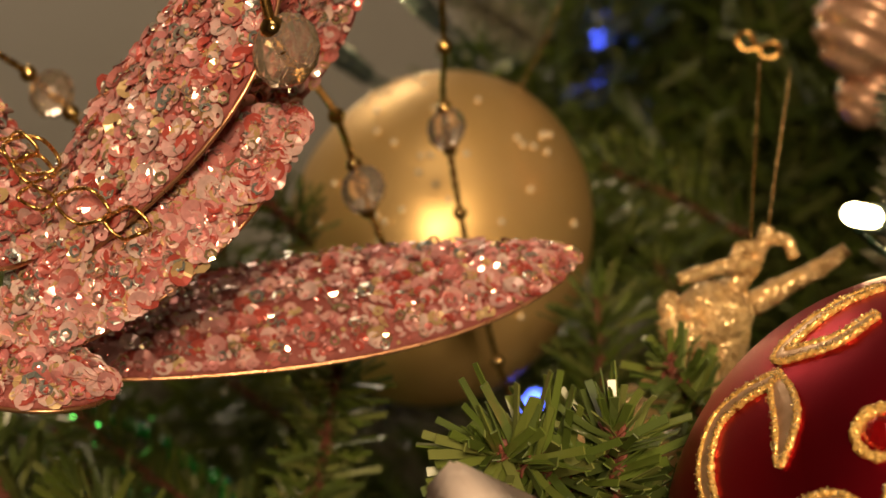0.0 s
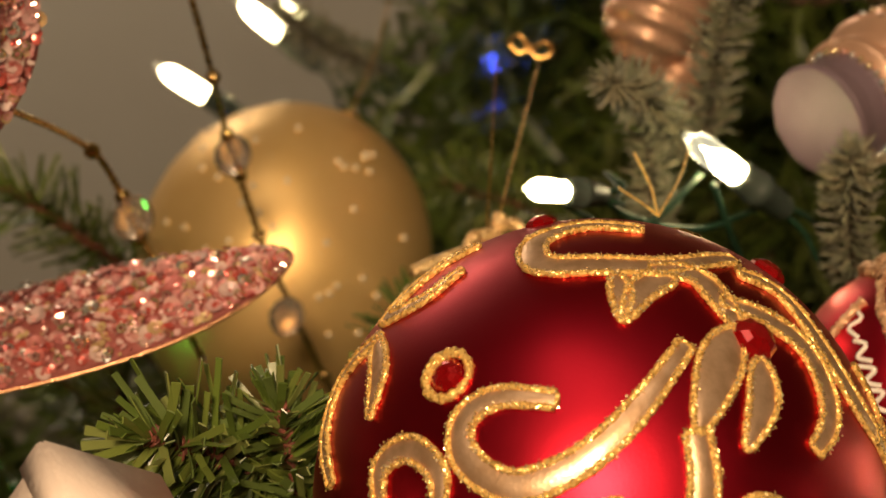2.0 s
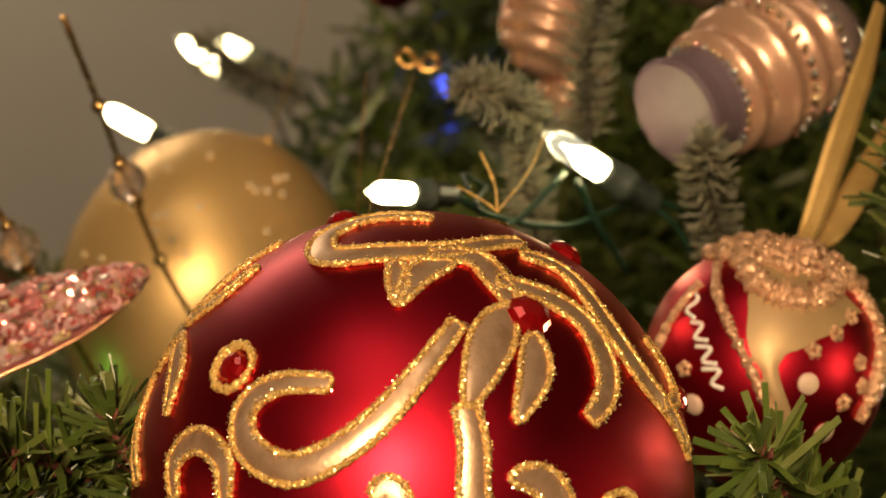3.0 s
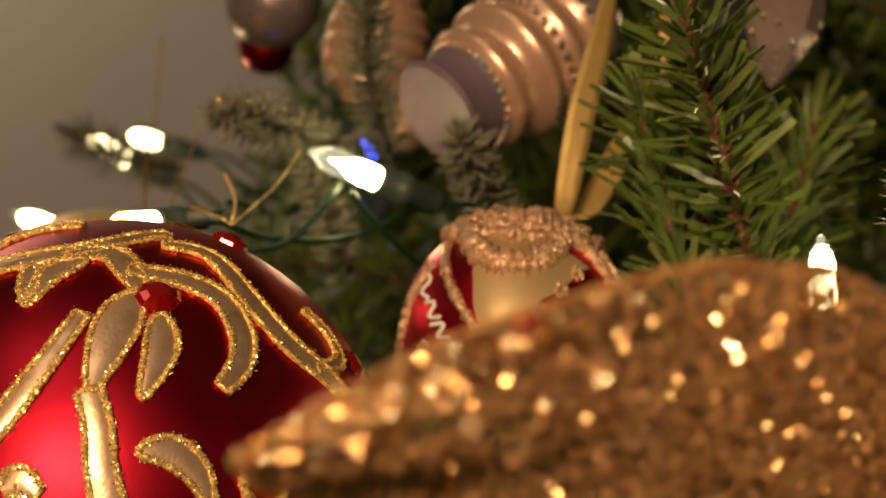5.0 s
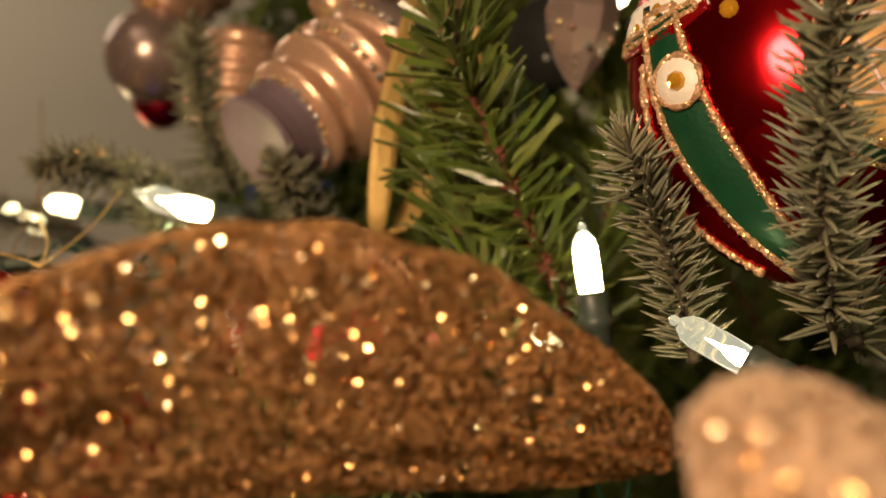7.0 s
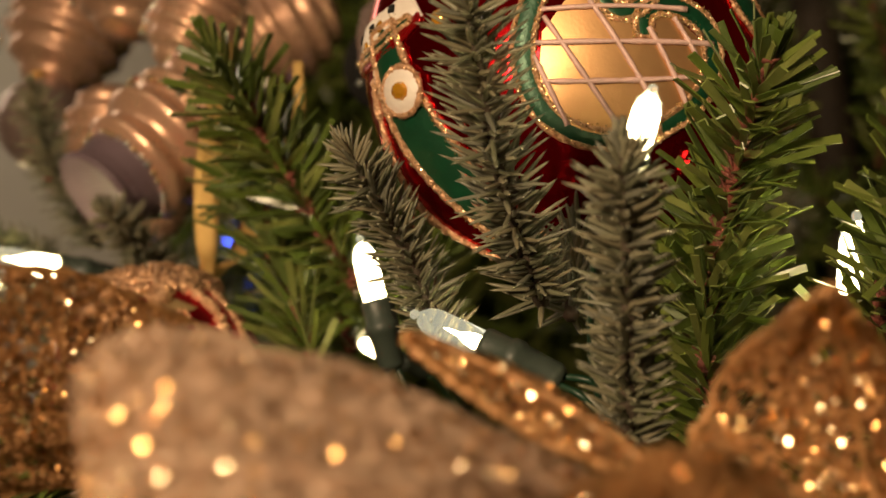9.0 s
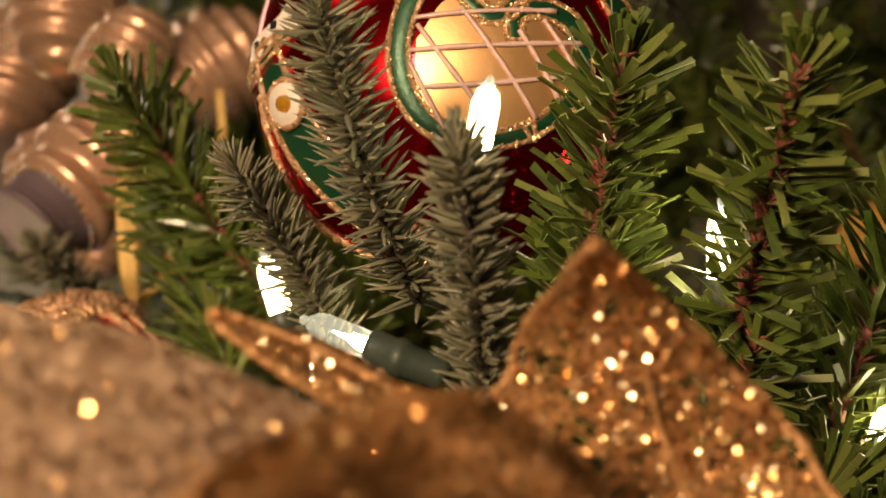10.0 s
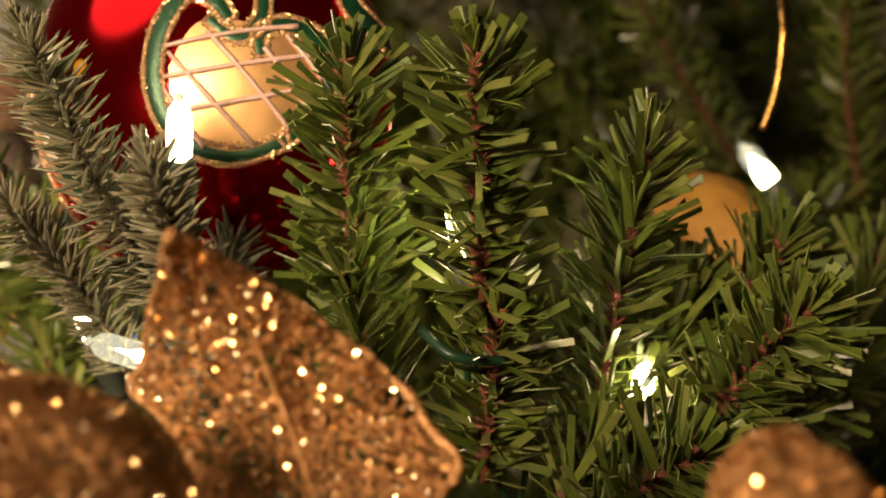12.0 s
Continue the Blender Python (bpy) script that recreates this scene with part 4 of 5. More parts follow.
mesh_object("amber_gem", *lathe([(0.0014, 0.0017), (0.0022, 0.0014), (0.0026, 0.0006)], q, n, 8), GEM_AMBER, rg, "amber glass gem", smooth=False)
enamel([(-88.8, 6.7), (-64.1, 8.7), (-44.7, 13.7)], 0.0016, None, 0.0006)
for p in ((-73.1, 10.5), (-61.0, 14.2), (-33.2, 11.7)):
    gem(rg_shell, rg, p, 0.0017, GEM_AMBER)
scroll(rg_shell, rg, [(-88.4, 10.9), (-69.4, 12.5), (-51.6, 14.8), (-43.6, 18.0)], 0.0060, 0.0003, WHITE_PAINT, WHITE_PAINT, lambda t: 1.0, "white_band")
scroll(rg_shell, rg, [(-89.0, 5.3), (-67.2, 5.8), (-50.4, 8.8), (-40.6, 13.5)], 0.0012, 0.0004, GEM_RED, GEM_RED, lambda t: 1.0, "red_stripe")
for p in ((-88.2, 14.2), (-66.3, 14.5), (-53.8, 17.8)):
    q = rg_shell.at(*p)
    n = rg_shell.point(q)[1]
    mesh_object("dark_bar", *lathe([(0.0006, 0.0010), (0.0009, 0.0009), (0.001, 0.0002)], q, n, 4), DARK_BALL, rg, "dark painted mark")
glitter_rope(rg_shell, rg, [(-66.1, 1.0), (-69.4, -17.6), (-76.1, -37.1), (-69.2, -52.4), (-63.4, -64.2)], 0.0007)

# ---- golden reindeer ----
DO = Vector((-0.0825, 0.4500, 1.3086))


def deer():
    pcs = []

    def limb(points, r0, r1):
        pcs.append(tube([Vector(p) - DO for p in points], lambda u: r0 + (r1 - r0) * u, 8, 16, 0.1))

    limb([(-0.0922, 0.4437, 1.2983), (-0.0877, 0.4492, 1.3011), (-0.0818, 0.4549, 1.3046)], 0.0045, 0.0075)
    pcs.append(blob(Vector((-0.0850, 0.4495, 1.3029)) - DO, (0.0085, 0.0075, 0.0075), 14, 10, 0.05))
    limb([(-0.0839, 0.4526, 1.3025), (-0.0833, 0.4562, 1.2914), (-0.0843, 0.4585, 1.2768), (-0.0906, 0.4625, 1.2652)], 0.0080, 0.0130)
    pcs.append(blob(Vector((-0.0915, 0.4671, 1.2569)) - DO, (0.020, 0.014, 0.014), 16, 12, 0.05))
    limb([(-0.0837, 0.4499, 1.3081), (-0.0817, 0.4474, 1.3158), (-0.0816, 0.4458, 1.3252)], 0.0028, 0.0016)
    limb([(-0.0811, 0.4474, 1.3160), (-0.0869, 0.4398, 1.3138), (-0.0962, 0.4336, 1.3070)], 0.0022, 0.0014)
    limb([(-0.0778, 0.4534, 1.3076), (-0.0718, 0.4513, 1.3156), (-0.0676, 0.4489, 1.3207), (-0.0637, 0.4475, 1.3270)], 0.0030, 0.0016)
    limb([(-0.0813, 0.4476, 1.3200), (-0.0857, 0.4431, 1.3182), (-0.0862, 0.4399, 1.3148)], 0.0018, 0.0013)
    limb([(-0.0813, 0.4467, 1.3220), (-0.0773, 0.4441, 1.3236), (-0.0744, 0.4422, 1.3208)], 0.0018, 0.0013)
    limb([(-0.0951, 0.4414, 1.2986), (-0.0914, 0.4416, 1.2960), (-0.0873, 0.4461, 1.2981)], 0.0034, 0.0050)
    limb([(-0.0954, 0.4436, 1.3030), (-0.0958, 0.4414, 1.3003), (-0.0920, 0.4437, 1.2977)], 0.0020, 0.0026)
    limb([(-0.0882, 0.4724, 1.2559), (-0.0770, 0.4730, 1.2458), (-0.0719, 0.4729, 1.2333)], 0.0055, 0.0035)
    limb([(-0.0952, 0.4716, 1.2517), (-0.0957, 0.4709, 1.2384), (-0.0895, 0.4710, 1.2263)], 0.0055, 0.0035)
    return joined(pcs)


reindeer = mesh_object("reindeer_ornament", *deer(), DEER_GLITTER)
reindeer.location = DO
tagged(reindeer, "gold glitter reindeer figure hanging on two threads", "reindeer ornament")
for a, b in (((-0.0833, 0.4474, 1.3192), (-0.0951, 0.4763, 1.3624)), ((-0.0816, 0.4458, 1.3252), (-0.0862, 0.4974, 1.3669))):
    t_ = mesh_object("hanging_thread", *tube([(0, 0, 0), (Vector(b) - Vector(a)) / 2, Vector(b) - Vector(a)], 0.00026, 6), GOLD_WIRE)
    t_.location = a
    tagged(t_, "gold hanging thread tied over a branch", "thread", "hanging threads")
for c_ in ((-0.0935, 0.5473, 1.3760),):
    o = thing("gold_bow", c_, "small gold wire bow tied on a branch", "bow")
    for k in (-1, 1):
        mesh_object("bow_loop", *tube([(0, 0, 0), (0.004 * k, -0.001, 0.003), (0.0065 * k, 0, 0.0005), (0.003 * k, 0, -0.002), (0, 0, 0)], 0.0008, 6), GOLD_WIRE, o)

# ---- lilac and peach glass figure ----
CUP = Vector((-0.0168, 0.4607, 1.3660))
AX = Vector((0.600, 0.560, 0.572)).normalized()
cup = thing("glass_figure_ornament", CUP, "pearly lilac and peach ribbed glass ornament with glitter trim", "ornament")
mesh_object("foot", *lathe([(0.0, 0.0004), (0.0, 0.0131), (0.0004, 0.0137), (0.0012, 0.0140), (0.0020, 0.0137), (0.0026, 0.0130), (0.006, 0.0126), (0.0100, 0.0130), (0.0112, 0.0136)], (0, 0, 0), AX, 64), LILAC, cup, "lilac pearl foot", False)
ribs = [(0.0112 + 0.0004 * i, 0.0138 + 0.0036 * math.sin(min(1, i / 60) * 2.2) + 0.0017 * math.sin(i * 0.24)) for i in range(80)]
mesh_object("ribbed_body", *lathe(ribs, (0, 0, 0), AX, 40), PEACH, cup, "peach pearl ribbed body")
mesh_object("shoulder", *lathe([(0.0425, 0.0165), (0.052, 0.015), (0.060, 0.009), (0.063, 0.001)], (0, 0, 0), AX, 30), SILVER_PINK, cup)
cx = AX.cross(Vector((0, 0, 1))).normalized()
cy = AX.cross(cx)
for h, r in ((0.0108, 0.0139), (0.0300, 0.0184), (0.0440, 0.0172)):
    dots = [blob(AX * h + (cx * math.cos(a) + cy * math.sin(a)) * r, (0.0009, 0.0009, 0.0009), 8, 6, 0.2) for a in np.linspace(0, 6.1, 34)]
    mesh_object("glitter_trim", *joined(dots), SPANGLE, cup, "silver glitter dots", kind="stuff")


def rippled(place, axis, size, label):
    ob = thing("peach_glass_ornament", place, label, "ornament", "peach glass ornaments")
    prof = [(size * (-1 + 2 * i / 40), size * (0.75 * math.sqrt(max(0.0, 1 - (-1 + i / 20) ** 2)) + 0.05 * math.sin(i * 1.1)) + 0.0004) for i in range(41)]
    mesh_object("body", *lathe(prof, (0, 0, 0), axis, 32), PEACH, ob)
    ax = Vector(axis).normalized()
    dots = [blob(ax * size * (-0.6 + 0.06 * i) + ax.cross(Vector((0.2, 0.9, 0.1))).normalized() * size * 0.72 * math.cos(i * 0.06 - 0.5) - Vector((0, size * 0.5, 0)), (0.001, 0.001, 0.001), 8, 6) for i in range(18)]
    mesh_object("glitter_trim", *joined(dots), SPANGLE, ob, "silver glitter dots", kind="stuff")


rippled((-0.0607, 0.6060, 1.4093), (0.1, 0, 1), 0.023, "peach ribbed glass ornament behind a spruce tip")
rippled((-0.0496, 0.6195, 1.3882), (0.3, 0.2, 1), 0.0145, "small peach ribbed glass ornament behind needles")
rippled((-0.0115, 0.6696, 1.4576), (1, 0.3, 0.5), 0.030, "peach glass ornament deep in the tree")
rippled((-0.0401, 0.5906, 1.4670), (0.2, 0.3, 1), 0.026, "peach glass ornament beside the pine tips")
rippled((-0.0039, 0.5334, 1.4283), (0.5, 0.3, 0.8), 0.018, "small peach glass ornament beside the pine tips")
rippled((-0.1158, 0.7338, 1.4945), (0.4, 0.3, 1), 0.035, "peach glass ornament deep in the tree")

for c_, r_, m_, l_ in (((-0.1267, 0.7137, 1.4459), 0.0205, SILVER_PINK, "shiny rose silver ball ornament"), ((0.0561, 0.5182, 1.4017), 0.0135, DARK_BALL, "dark matte ball ornament"), ((-0.1560, 0.8187, 1.4450), 0.014, RED_MATTE, "matte red ball ornament in the shade")):
    o = thing("ball_ornament", c_, l_ + " hung in the tree", "ball ornament")
    mesh_object("ball", *blob((0, 0, 0), (r_, r_, r_), 40, 26), m_, o)
    cap_and_loop(o, (0, 0, r_), (0, 0, 1), r_ * 0.2, r_ * 0.3)

drop = thing("drop_ornament", (0.0651, 0.4615, 1.3929), "silvery glass drop ornament with glitter dots", "ornament")
prof = [(-0.016, 0.0006), (-0.013, 0.0030), (-0.008, 0.0062), (-0.002, 0.0086), (0.004, 0.0094), (0.010, 0.0080), (0.014, 0.0040), (0.016, 0.0015)]
mesh_object("body", *lathe(prof, (0, 0, 0), (0.12, 0, 1), 8), SILVER_PINK, drop, smooth=False)
mesh_object("glitter_dots", *joined([blob(Vector((0.0088 * math.sin(a), -0.0088 * math.cos(a), -0.004 - 0.004 * math.sin(3 * a))), (0.001, 0.001, 0.001), 8, 6) for a in np.linspace(-1.4, 1.4, 8)]), SPANGLE, drop, kind="stuff")

# ---- white gift box ----
gift = thing("gift_box_ornament", (-0.1121, 0.2938, 1.2610), "small white gift box ornament with a creased lid", "gift box")
bm = bmesh.new()
bmesh.ops.create_cube(bm, size=0.020)
bmesh.ops.bevel(bm, geom=bm.edges[:], offset=0.0009, segments=3, affect="EDGES")
bmesh.ops.rotate(bm, cent=(0, 0, 0), matrix=Euler((0.35, 0.15, 0.85)).to_matrix(), verts=bm.verts)
part("box", bm, CARD, gift)
bm = bmesh.new()
bmesh.ops.create_cube(bm, size=1)
bmesh.ops.scale(bm, vec=(0.0215, 0.0215, 0.006), verts=bm.verts)
bmesh.ops.bevel(bm, geom=bm.edges[:], offset=0.0008, segments=3, affect="EDGES")
bmesh.ops.translate(bm, vec=(0, 0, 0.0085), verts=bm.verts)
bmesh.ops.rotate(bm, cent=(0, 0, 0), matrix=Euler((0.35, 0.15, 0.85)).to_matrix(), verts=bm.verts)
part("lid", bm, CARD, gift, "white lid")

# ---- petals of the fabric flowers ----


class Petal:
    """A pointed curved sheet: base, tip and the widest places of both sides."""

    def __init__(self, base, tip, left, right, belly=0.45, cup=0.12, sharp=0.8, wave=0.0):
        self.b, self.t, self.l, self.r = Vector(base), Vector(tip), Vector(left), Vector(right)
        self.m = (self.l + self.r) / 2
        self.belly, self.cup, self.sharp, self.wave = belly, cup, sharp, wave
        self.n = (self.t - self.b).cross(self.r - self.l).normalized()
        if self.n.y > 0:
            self.n.negate()
        self.seed = random.uniform(0, 50)

    def at(self, s, v):
        k = self.belly
        c = self.b * ((1 - s) * (k - s) / k) + self.m * (s * (1 - s) / (k * (1 - k))) + self.t * (s * (s - k) / (1 - k))
        e = math.log(0.5) / math.log(k)
        w = max(0.0, math.sin(math.pi * s ** e)) ** self.sharp
        side = (self.r - self.m) if v > 0 else (self.l - self.m)
        rag = 1 + self.wave * noise.noise(Vector((s * 9, 3 * (v > 0), self.seed)))
        p = c + side * (abs(v) * w * rag)
        p -= self.n * side.length * self.cup * (v * v - 0.3) * w
        if self.wave:
            p += self.n * side.length * self.wave * 0.6 * noise.noise(Vector((s * 4, v * 2.5, self.seed + 9)))
        return p

    def normal(self, s, v):
        d = 0.01
        a = self.at(min(s + d, 1), v) - self.at(max(s - d, 0), v)
        b = self.at(s, min(v + d, 1)) - self.at(s, max(v - d, -1))
        n = a.cross(b)
        n = n.normalized() if n.length > 1e-12 else self.n.copy()
        return n if n.dot(self.n) > 0 else -n

    def open_at(self, s, v, holes):
        """Whether the net of the lace is open here."""
        q = self.at(s, v)
        return holes > 0 and noise.voronoi(q * 1050)[0][0] < holes + 0.25 * noise.noise(q * 220)

    def sheet(self, nu, nv, thick, holes=0.0, origin=(0, 0, 0)):
        o = Vector(origin)
        front, back, verts, faces = {}, {}, [], []
        for i in range(nu + 1):
            for j in range(nv + 1):
                s, v = 0.02 + 0.975 * i / nu, -1 + 2 * j / nv
                p, n = self.at(s, v) - o, self.normal(s, v)
                jit = thick * 0.35 * random.uniform(-1, 1)
                front[i, j] = len(verts)
                verts.append(p + n * (thick / 2 + jit))
                back[i, j] = len(verts)
                verts.append(p - n * (thick / 2 - jit))
        gone = set()
        if holes:
            for i in range(1, nu - 1):
                for j in range(1, nv - 1):
                    if self.open_at(i / nu, -1 + 2 * j / nv, holes):
                        gone.add((i, j))
        solid = [(i, j) for i in range(nu) for j in range(nv) if (i, j) not in gone]
        keep = set(solid)
        for i, j in solid:
            c = [(i, j), (i + 1, j), (i + 1, j + 1), (i, j + 1)]
            faces.append([front[k] for k in c])
            faces.append([back[k] for k in c[::-1]])
            for k, (di, dj) in enumerate(((0, -1), (1, 0), (0, 1), (-1, 0))):
                if (i + di, j + dj) not in keep:
                    a, b = c[k], c[(k + 1) % 4]
                    faces.append([front[b], front[a], back[a], back[b]])
        return verts, faces


def flat_disc(c, n, r, sides=8, hole=0.0, dish=0.15):
    x = n.cross(Vector((0.31, 0.2, 0.93))).normalized()
    y = n.cross(x)
    if hole:
        v = [c + (x * math.cos(a) + y * math.sin(a)) * r * q + n * r * dish * (q > hole) for q in (hole, 1.0) for a in np.linspace(0, 2 * math.pi, sides, endpoint=False)]
        return v, [(k, (k + 1) % sides, sides + (k + 1) % sides, sides + k) for k in range(sides)]
    v = [c] + [c + (x * math.cos(a) + y * math.sin(a)) * r + n * r * dish for a in np.linspace(0, 2 * math.pi, sides, endpoint=False)]
    return v, [(0, k + 1, (k + 1) % sides + 1) for k in range(sides)]


BIG_SEQUIN = []
for k in range(4):
    ob_ = mesh_object("sequin", *flat_disc(Vector(), Vector((0, 0, 1)), 0.0019, 14, 0.22, 0.16 + 0.05 * k), material("large_sequin", ((0.80, 0.46, 0.44), (0.72, 0.33, 0.32), (0.84, 0.58, 0.54), (0.66, 0.24, 0.22))[k], 0.16, 0.35, 0.4, 900), None, smooth=False)
    BIG_SEQUIN.append(ob_.data)
    bpy.data.objects.remove(ob_)


def sequin_petal(owner, origin, pet, count, rim=True):
    base = wmesh("petal", pet.sheet(26, 12, 0.0010, 0.0), PINK_CLOTH, owner, (0, 0, 0), "pink fabric petal covered with sequins")
    base.location = -Vector(origin)
    discs, clear = [], []
    for i in range(int(count * 1.6)):
        s, v = random.uniform(0.03, 0.98), random.uniform(-0.97, 0.97)
        n = (pet.normal(s, v) + Vector((random.uniform(-1, 1), random.uniform(-1, 1), random.uniform(-1, 1))) * 0.6).normalized()
        c = pet.at(s, v) + pet.normal(s, v) * random.uniform(0.0006, 0.0014)
        u = random.random()
        r = random.uniform(0.0003, 0.0007) if u < 0.5 else random.uniform(0.0008, 0.0014) if u < 0.9 else random.uniform(0.0014, 0.0020)
        if random.random() < 0.07:
            clear.append(flat_disc(c + n * 0.0006, n, max(r, 0.0011), 6, 0.55))
        else:
            discs.append(flat_disc(c, n, r, 9 if r > 0.0009 else 6, 0.25 if r > 0.0010 else 0.0, random.uniform(0.05, 0.3)))
    for i in range(34):
        s, v = random.uniform(0.06, 0.95), random.uniform(-0.9, 0.9)
        n = (pet.normal(s, v) + Vector((random.uniform(-1, 1), random.uniform(-1, 1), random.uniform(-1, 1))) * 0.35).normalized()
        q = new("sequin", BIG_SEQUIN[i % len(BIG_SEQUIN)])
        q.parent = base
        q.matrix_local = Matrix.Translation(pet.at(s, v) + pet.normal(s, v) * 0.0016) @ n.to_track_quat("Z", "Y").to_matrix().to_4x4() @ Matrix.Scale(random.uniform(0.75, 1.15), 4)
    o = wmesh("sequin_layer", joined(discs), SEQUIN, base, (0, 0, 0), "overlapping pink sequins", False, "stuff")
    if clear:
        wmesh("spangle_layer", joined(clear), SPANGLE, base, (0, 0, 0), "clear and gold hexagon spangles", False, "stuff")
    if rim:
        for v in (-1, 1):
            wmesh("rim_wire", tube([pet.at(s, v) - pet.n * 0.0004 for s in np.linspace(0.04, 0.985, 12)], 0.00045, 6, 40), COPPER_RIM, base, (0, 0, 0), "thin copper rim")


FL = Vector((-0.1997, 0.3470, 1.2654))
flower = thing("sequin_flower", FL, "pink poinsettia pick covered with sequins and wire loops", "fabric flower")
sequin_petal(flower, FL, Petal((-0.2095, 0.3766, 1.2448), (-0.1173, 0.4029, 1.3043), (-0.1786, 0.4107, 1.2798), (-0.1455, 0.3878, 1.2764), 0.44, 0.2, 0.88), 1900)
sequin_petal(flower, FL, Petal((-0.1970, 0.3424, 1.2686), (-0.1821, 0.3465, 1.3346), (-0.2035, 0.3552, 1.3002), (-0.1774, 0.3357, 1.3060), 0.5, 0.2, 0.75), 1500)
sequin_petal(flower, FL, Petal((-0.1907, 0.3657, 1.2833), (-0.1746, 0.3677, 1.3428), (-0.1851, 0.3574, 1.3132), (-0.1745, 0.3797, 1.3189), 0.5, -0.2, 0.75), 800)
sequin_petal(flower, FL, Petal((-0.2018, 0.3412, 1.2510), (-0.1668, 0.3525, 1.3102), (-0.1926, 0.3457, 1.2902), (-0.1754, 0.3407, 1.2764), 0.5, 0.18, 0.8), 1900)
sequin_petal(flower, FL, Petal((-0.2123, 0.3401, 1.2478), (-0.1775, 0.3387, 1.2582), (-0.1999, 0.3478, 1.2598), (-0.1892, 0.3284, 1.2534), 0.5, 0.25, 0.7), 900)
sequin_petal(flower, FL, Petal((-0.1975, 0.3446, 1.2753), (-0.2434, 0.3693, 1.2923), (-0.2229, 0.3662, 1.2928), (-0.2111, 0.3362, 1.2728), 0.5, 0.2, 0.8), 800)
for i, r_ in enumerate((0.0046, 0.0034, 0.0044, 0.0040, 0.0030, 0.0036)):
    c = Vector((((-0.2025, 0.3357, 1.2882)), ((-0.2010, 0.3347, 1.2864)), ((-0.1912, 0.3335, 1.2840)), ((-0.1838, 0.3342, 1.2841)), ((-0.1982, 0.3328, 1.2826)), ((-0.2051, 0.3354, 1.2886)))[i])
    n = Vector((random.uniform(-0.6, 0.6), -1, random.uniform(-0.2, 0.9))).normalized()
    x = n.cross(Vector((0, 0, 1))).normalized()
    y = n.cross(x)
    pts = [c + (x * math.cos(a) * r_ + y * math.sin(a) * r_ * 0.6) + n * 0.001 * math.sin(3 * a) for a in np.linspace(0, 6.3, 12)]
    wmesh("wire_loop", tube(pts, 0.00035, 6, 44), GOLD_WIRE, flower, FL, "coiled gold wire")

GO = Vector((0.1071, 0.1956, 1.2871))
brown = thing("glitter_flower", GO, "large brown glitter mesh poinsettia flower on the tree", "fabric flower")


def lace_petal(owner, origin, pet, nu, nv, flakes, holes=0.42, vein=True, cloth=BROWN_GLITTER):
    base = wmesh("petal", pet.sheet(nu, nv, 0.0006, holes), cloth, owner, origin, "brown lace petal with gold glitter", False)
    bits = []
    o = Vector(origin)
    for i in range(flakes // 4):
        s, v = random.uniform(0.03, 0.98), random.uniform(-0.95, 0.95)
        if pet.open_at(s, v, holes):
            continue
        n, c = pet.normal(s, v), pet.at(s, v) - o
        for k in range(4):
            side = -1 if k == 3 else 1
            d = Vector((random.uniform(-1, 1), random.uniform(-1, 1), random.uniform(-1, 1))) * 0.0004
            bits.append(flake(c + d - n * d.dot(n) + n * 0.0005 * side, n * side, random.uniform(0.00012, 0.00024), 0.9))
    mesh_object("flake_layer", *joined(bits), FLAKE, base, "loose gold glitter flakes", False, "stuff")
    if vein:
        wmesh("vein", tube([pet.at(s, 0.03 * math.sin(9 * s)) + pet.n * 0.0004 for s in np.linspace(0.03, 0.95, 10)], 0.00035, 6, 40, 0.3), cloth, base, origin, "raised centre vein")
    for v in (-1, 1):
        wmesh("edge_cord", tube([pet.at(s, v) for s in np.linspace(0.03, 0.985, 24)], 0.0005, 6, 90, 0.5), cloth, base, origin, "rough rolled edge")


lace_petal(brown, GO, Petal((0.0826, 0.2630, 1.2971), (0.0123, 0.1931, 1.3047), (0.0566, 0.2178, 1.3191), (0.0262, 0.2112, 1.2974), 0.44, 0.15, 0.95, 0.10), 380, 170, 34000, 0.46)
lace_petal(brown, GO, Petal((0.1166, 0.2005, 1.2908), (0.0817, 0.1754, 1.2991), (0.0893, 0.1814, 1.3087), (0.0967, 0.1601, 1.2844), 0.52, 0.2, 0.65, 0.08), 170, 120, 7000, 0.24, cloth=TAN_GLITTER)
lace_petal(brown, GO, Petal((0.1408, 0.1994, 1.2642), (0.1357, 0.2025, 1.3054), (0.1245, 0.2162, 1.2907), (0.1525, 0.2197, 1.2788), 0.42, 0.12, 0.98, 0.22), 210, 150, 13000, 0.46)
lace_petal(brown, GO, Petal((0.1202, 0.2067, 1.2911), (0.0985, 0.2115, 1.3067), (0.1105, 0.2160, 1.3010), (0.1092, 0.2072, 1.2977), 0.5, 0.25, 0.8, 0.15), 130, 60, 7000, 0.42)
lace_petal(brown, GO, Petal((0.1350, 0.1925, 1.2783), (0.1104, 0.1565, 1.2898), (0.1257, 0.1912, 1.2948), (0.1224, 0.1638, 1.2779), 0.5, 0.2, 0.7, 0.2), 190, 120, 8000, 0.40)
F2 = Vector((0.1920, 0.1978, 1.2574))
leaf = thing("glitter_leaf", F2, "brown glitter mesh leaf among the pine tips", "fabric leaf")
wmesh("stem", tube([F2, F2 + Vector((0.01, 0.06, -0.02)), F2 + Vector((0.0, 0.14, -0.05))], 0.0009, 6), STEM_BROWN, leaf, F2, "wire stem")
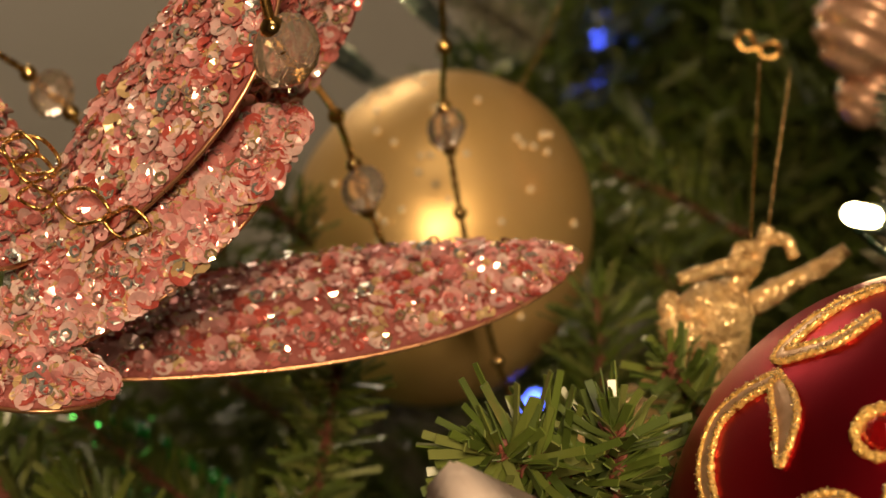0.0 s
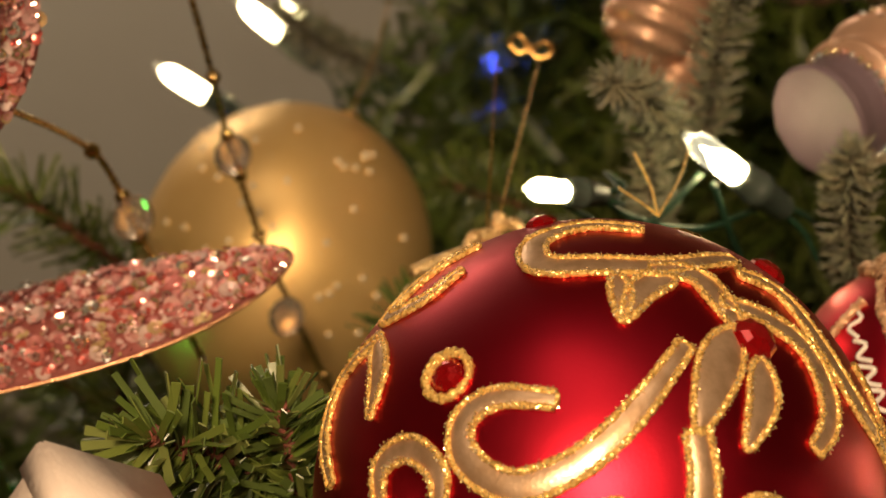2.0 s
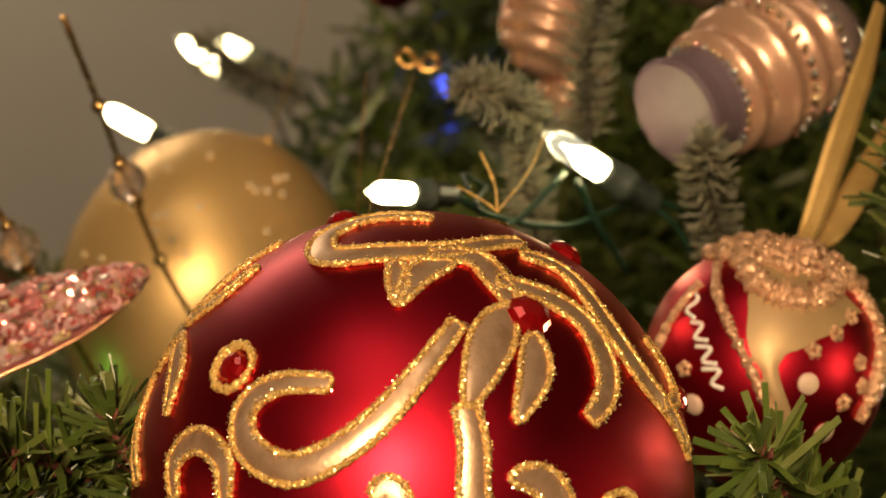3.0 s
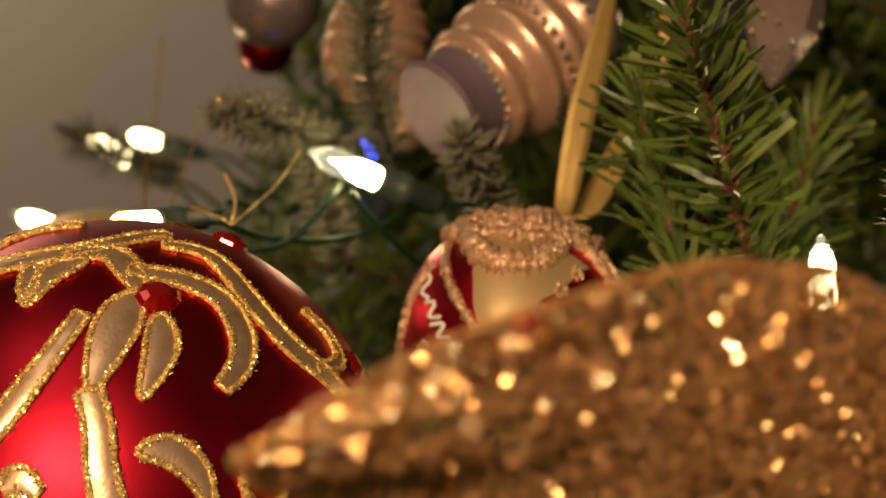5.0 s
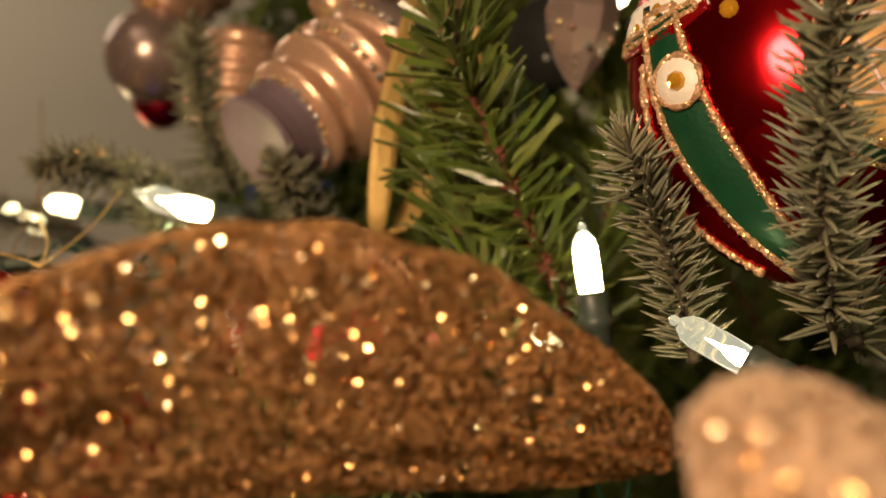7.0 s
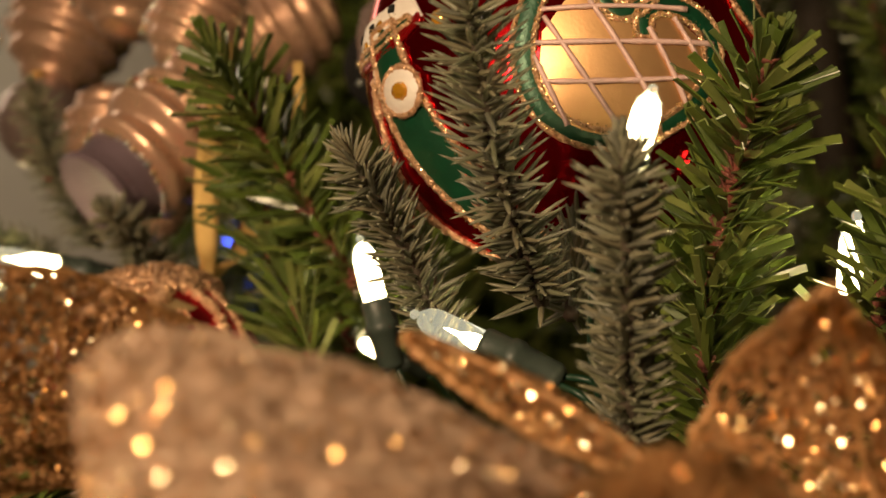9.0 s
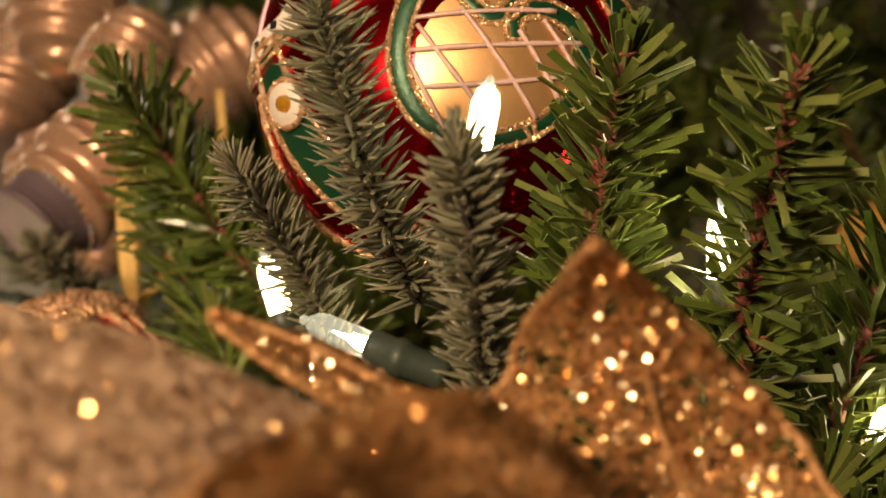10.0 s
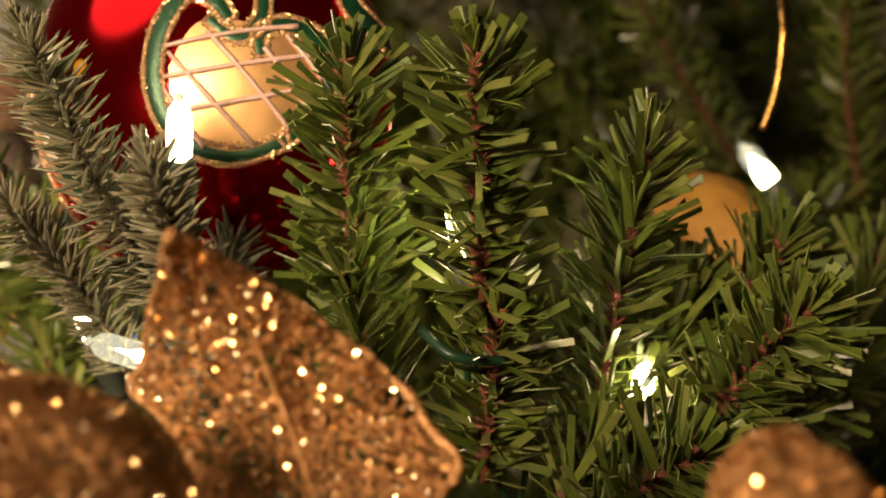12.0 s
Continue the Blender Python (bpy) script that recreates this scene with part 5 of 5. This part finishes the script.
lace_petal(leaf, F2, Petal(F2, (0.1771, 0.1896, 1.2699), (0.1879, 0.2006, 1.2711), (0.1803, 0.1808, 1.2625), 0.5, 0.2, 0.7, 0.15), 110, 70, 3000, 0.33)

OC = Vector((0.2217, 0.4562, 1.2784))
ochre = thing("ochre_leaf", OC, "curled ochre fabric leaf behind the pine tips", "fabric leaf")
pet = Petal(OC, (0.1905, 0.4666, 1.3252), (0.2160, 0.4735, 1.3309), (0.2068, 0.4506, 1.3067), 0.5, 0.4, 0.6, 0.1)
wmesh("blade", pet.sheet(30, 16, 0.0008), OCHRE_CLOTH, ochre, OC)
wmesh("rim", tube([pet.at(s, -1) for s in np.linspace(0.03, 0.98, 14)], 0.0005, 6), GOLD_WIRE, ochre, OC, "thin gold edge")
th = mesh_object("hanging_thread", *tube([(0, 0, 0), Vector((0.2241, 0.4172, 1.3399)) - Vector((0.2177, 0.4179, 1.3304)), Vector((0.2298, 0.4158, 1.3542)) - Vector((0.2177, 0.4179, 1.3304)), Vector((0.2332, 0.4238, 1.3721)) - Vector((0.2177, 0.4179, 1.3304))], 0.0008, 6), GOLD_WIRE)
th.location = (0.2177, 0.4179, 1.3304)
tagged(th, "gold hanging thread tied over a branch", "thread", "hanging threads")

# light string cable that runs between the sockets
for pts in (((-0.0620, 0.4351, 1.3349), (-0.0518, 0.4463, 1.3324), (-0.0364, 0.4580, 1.3343), (-0.0231, 0.4796, 1.3440)), ((-0.0667, 0.4264, 1.3303), (-0.0565, 0.4381, 1.3285), (-0.0473, 0.4492, 1.3331), (-0.0394, 0.4597, 1.3469)), ((-0.0361, 0.4580, 1.3455), (-0.0287, 0.4689, 1.3365), (-0.0193, 0.4901, 1.3275)), ((0.1025, 0.3578, 1.3329), (0.1082, 0.3590, 1.3274), (0.1180, 0.3602, 1.3282), (0.1257, 0.3709, 1.3335)), ((0.1422, 0.3129, 1.2996), (0.1466, 0.3092, 1.2936), (0.1539, 0.3154, 1.2908))):
    o = Vector(pts[0])
    c_ = mesh_object("light_cable", *tube([Vector(p) - o for p in pts], 0.0009, 8), CABLE)
    c_.location = o
    tagged(c_, "thin dark green light string cable", "cable", "light string cables")
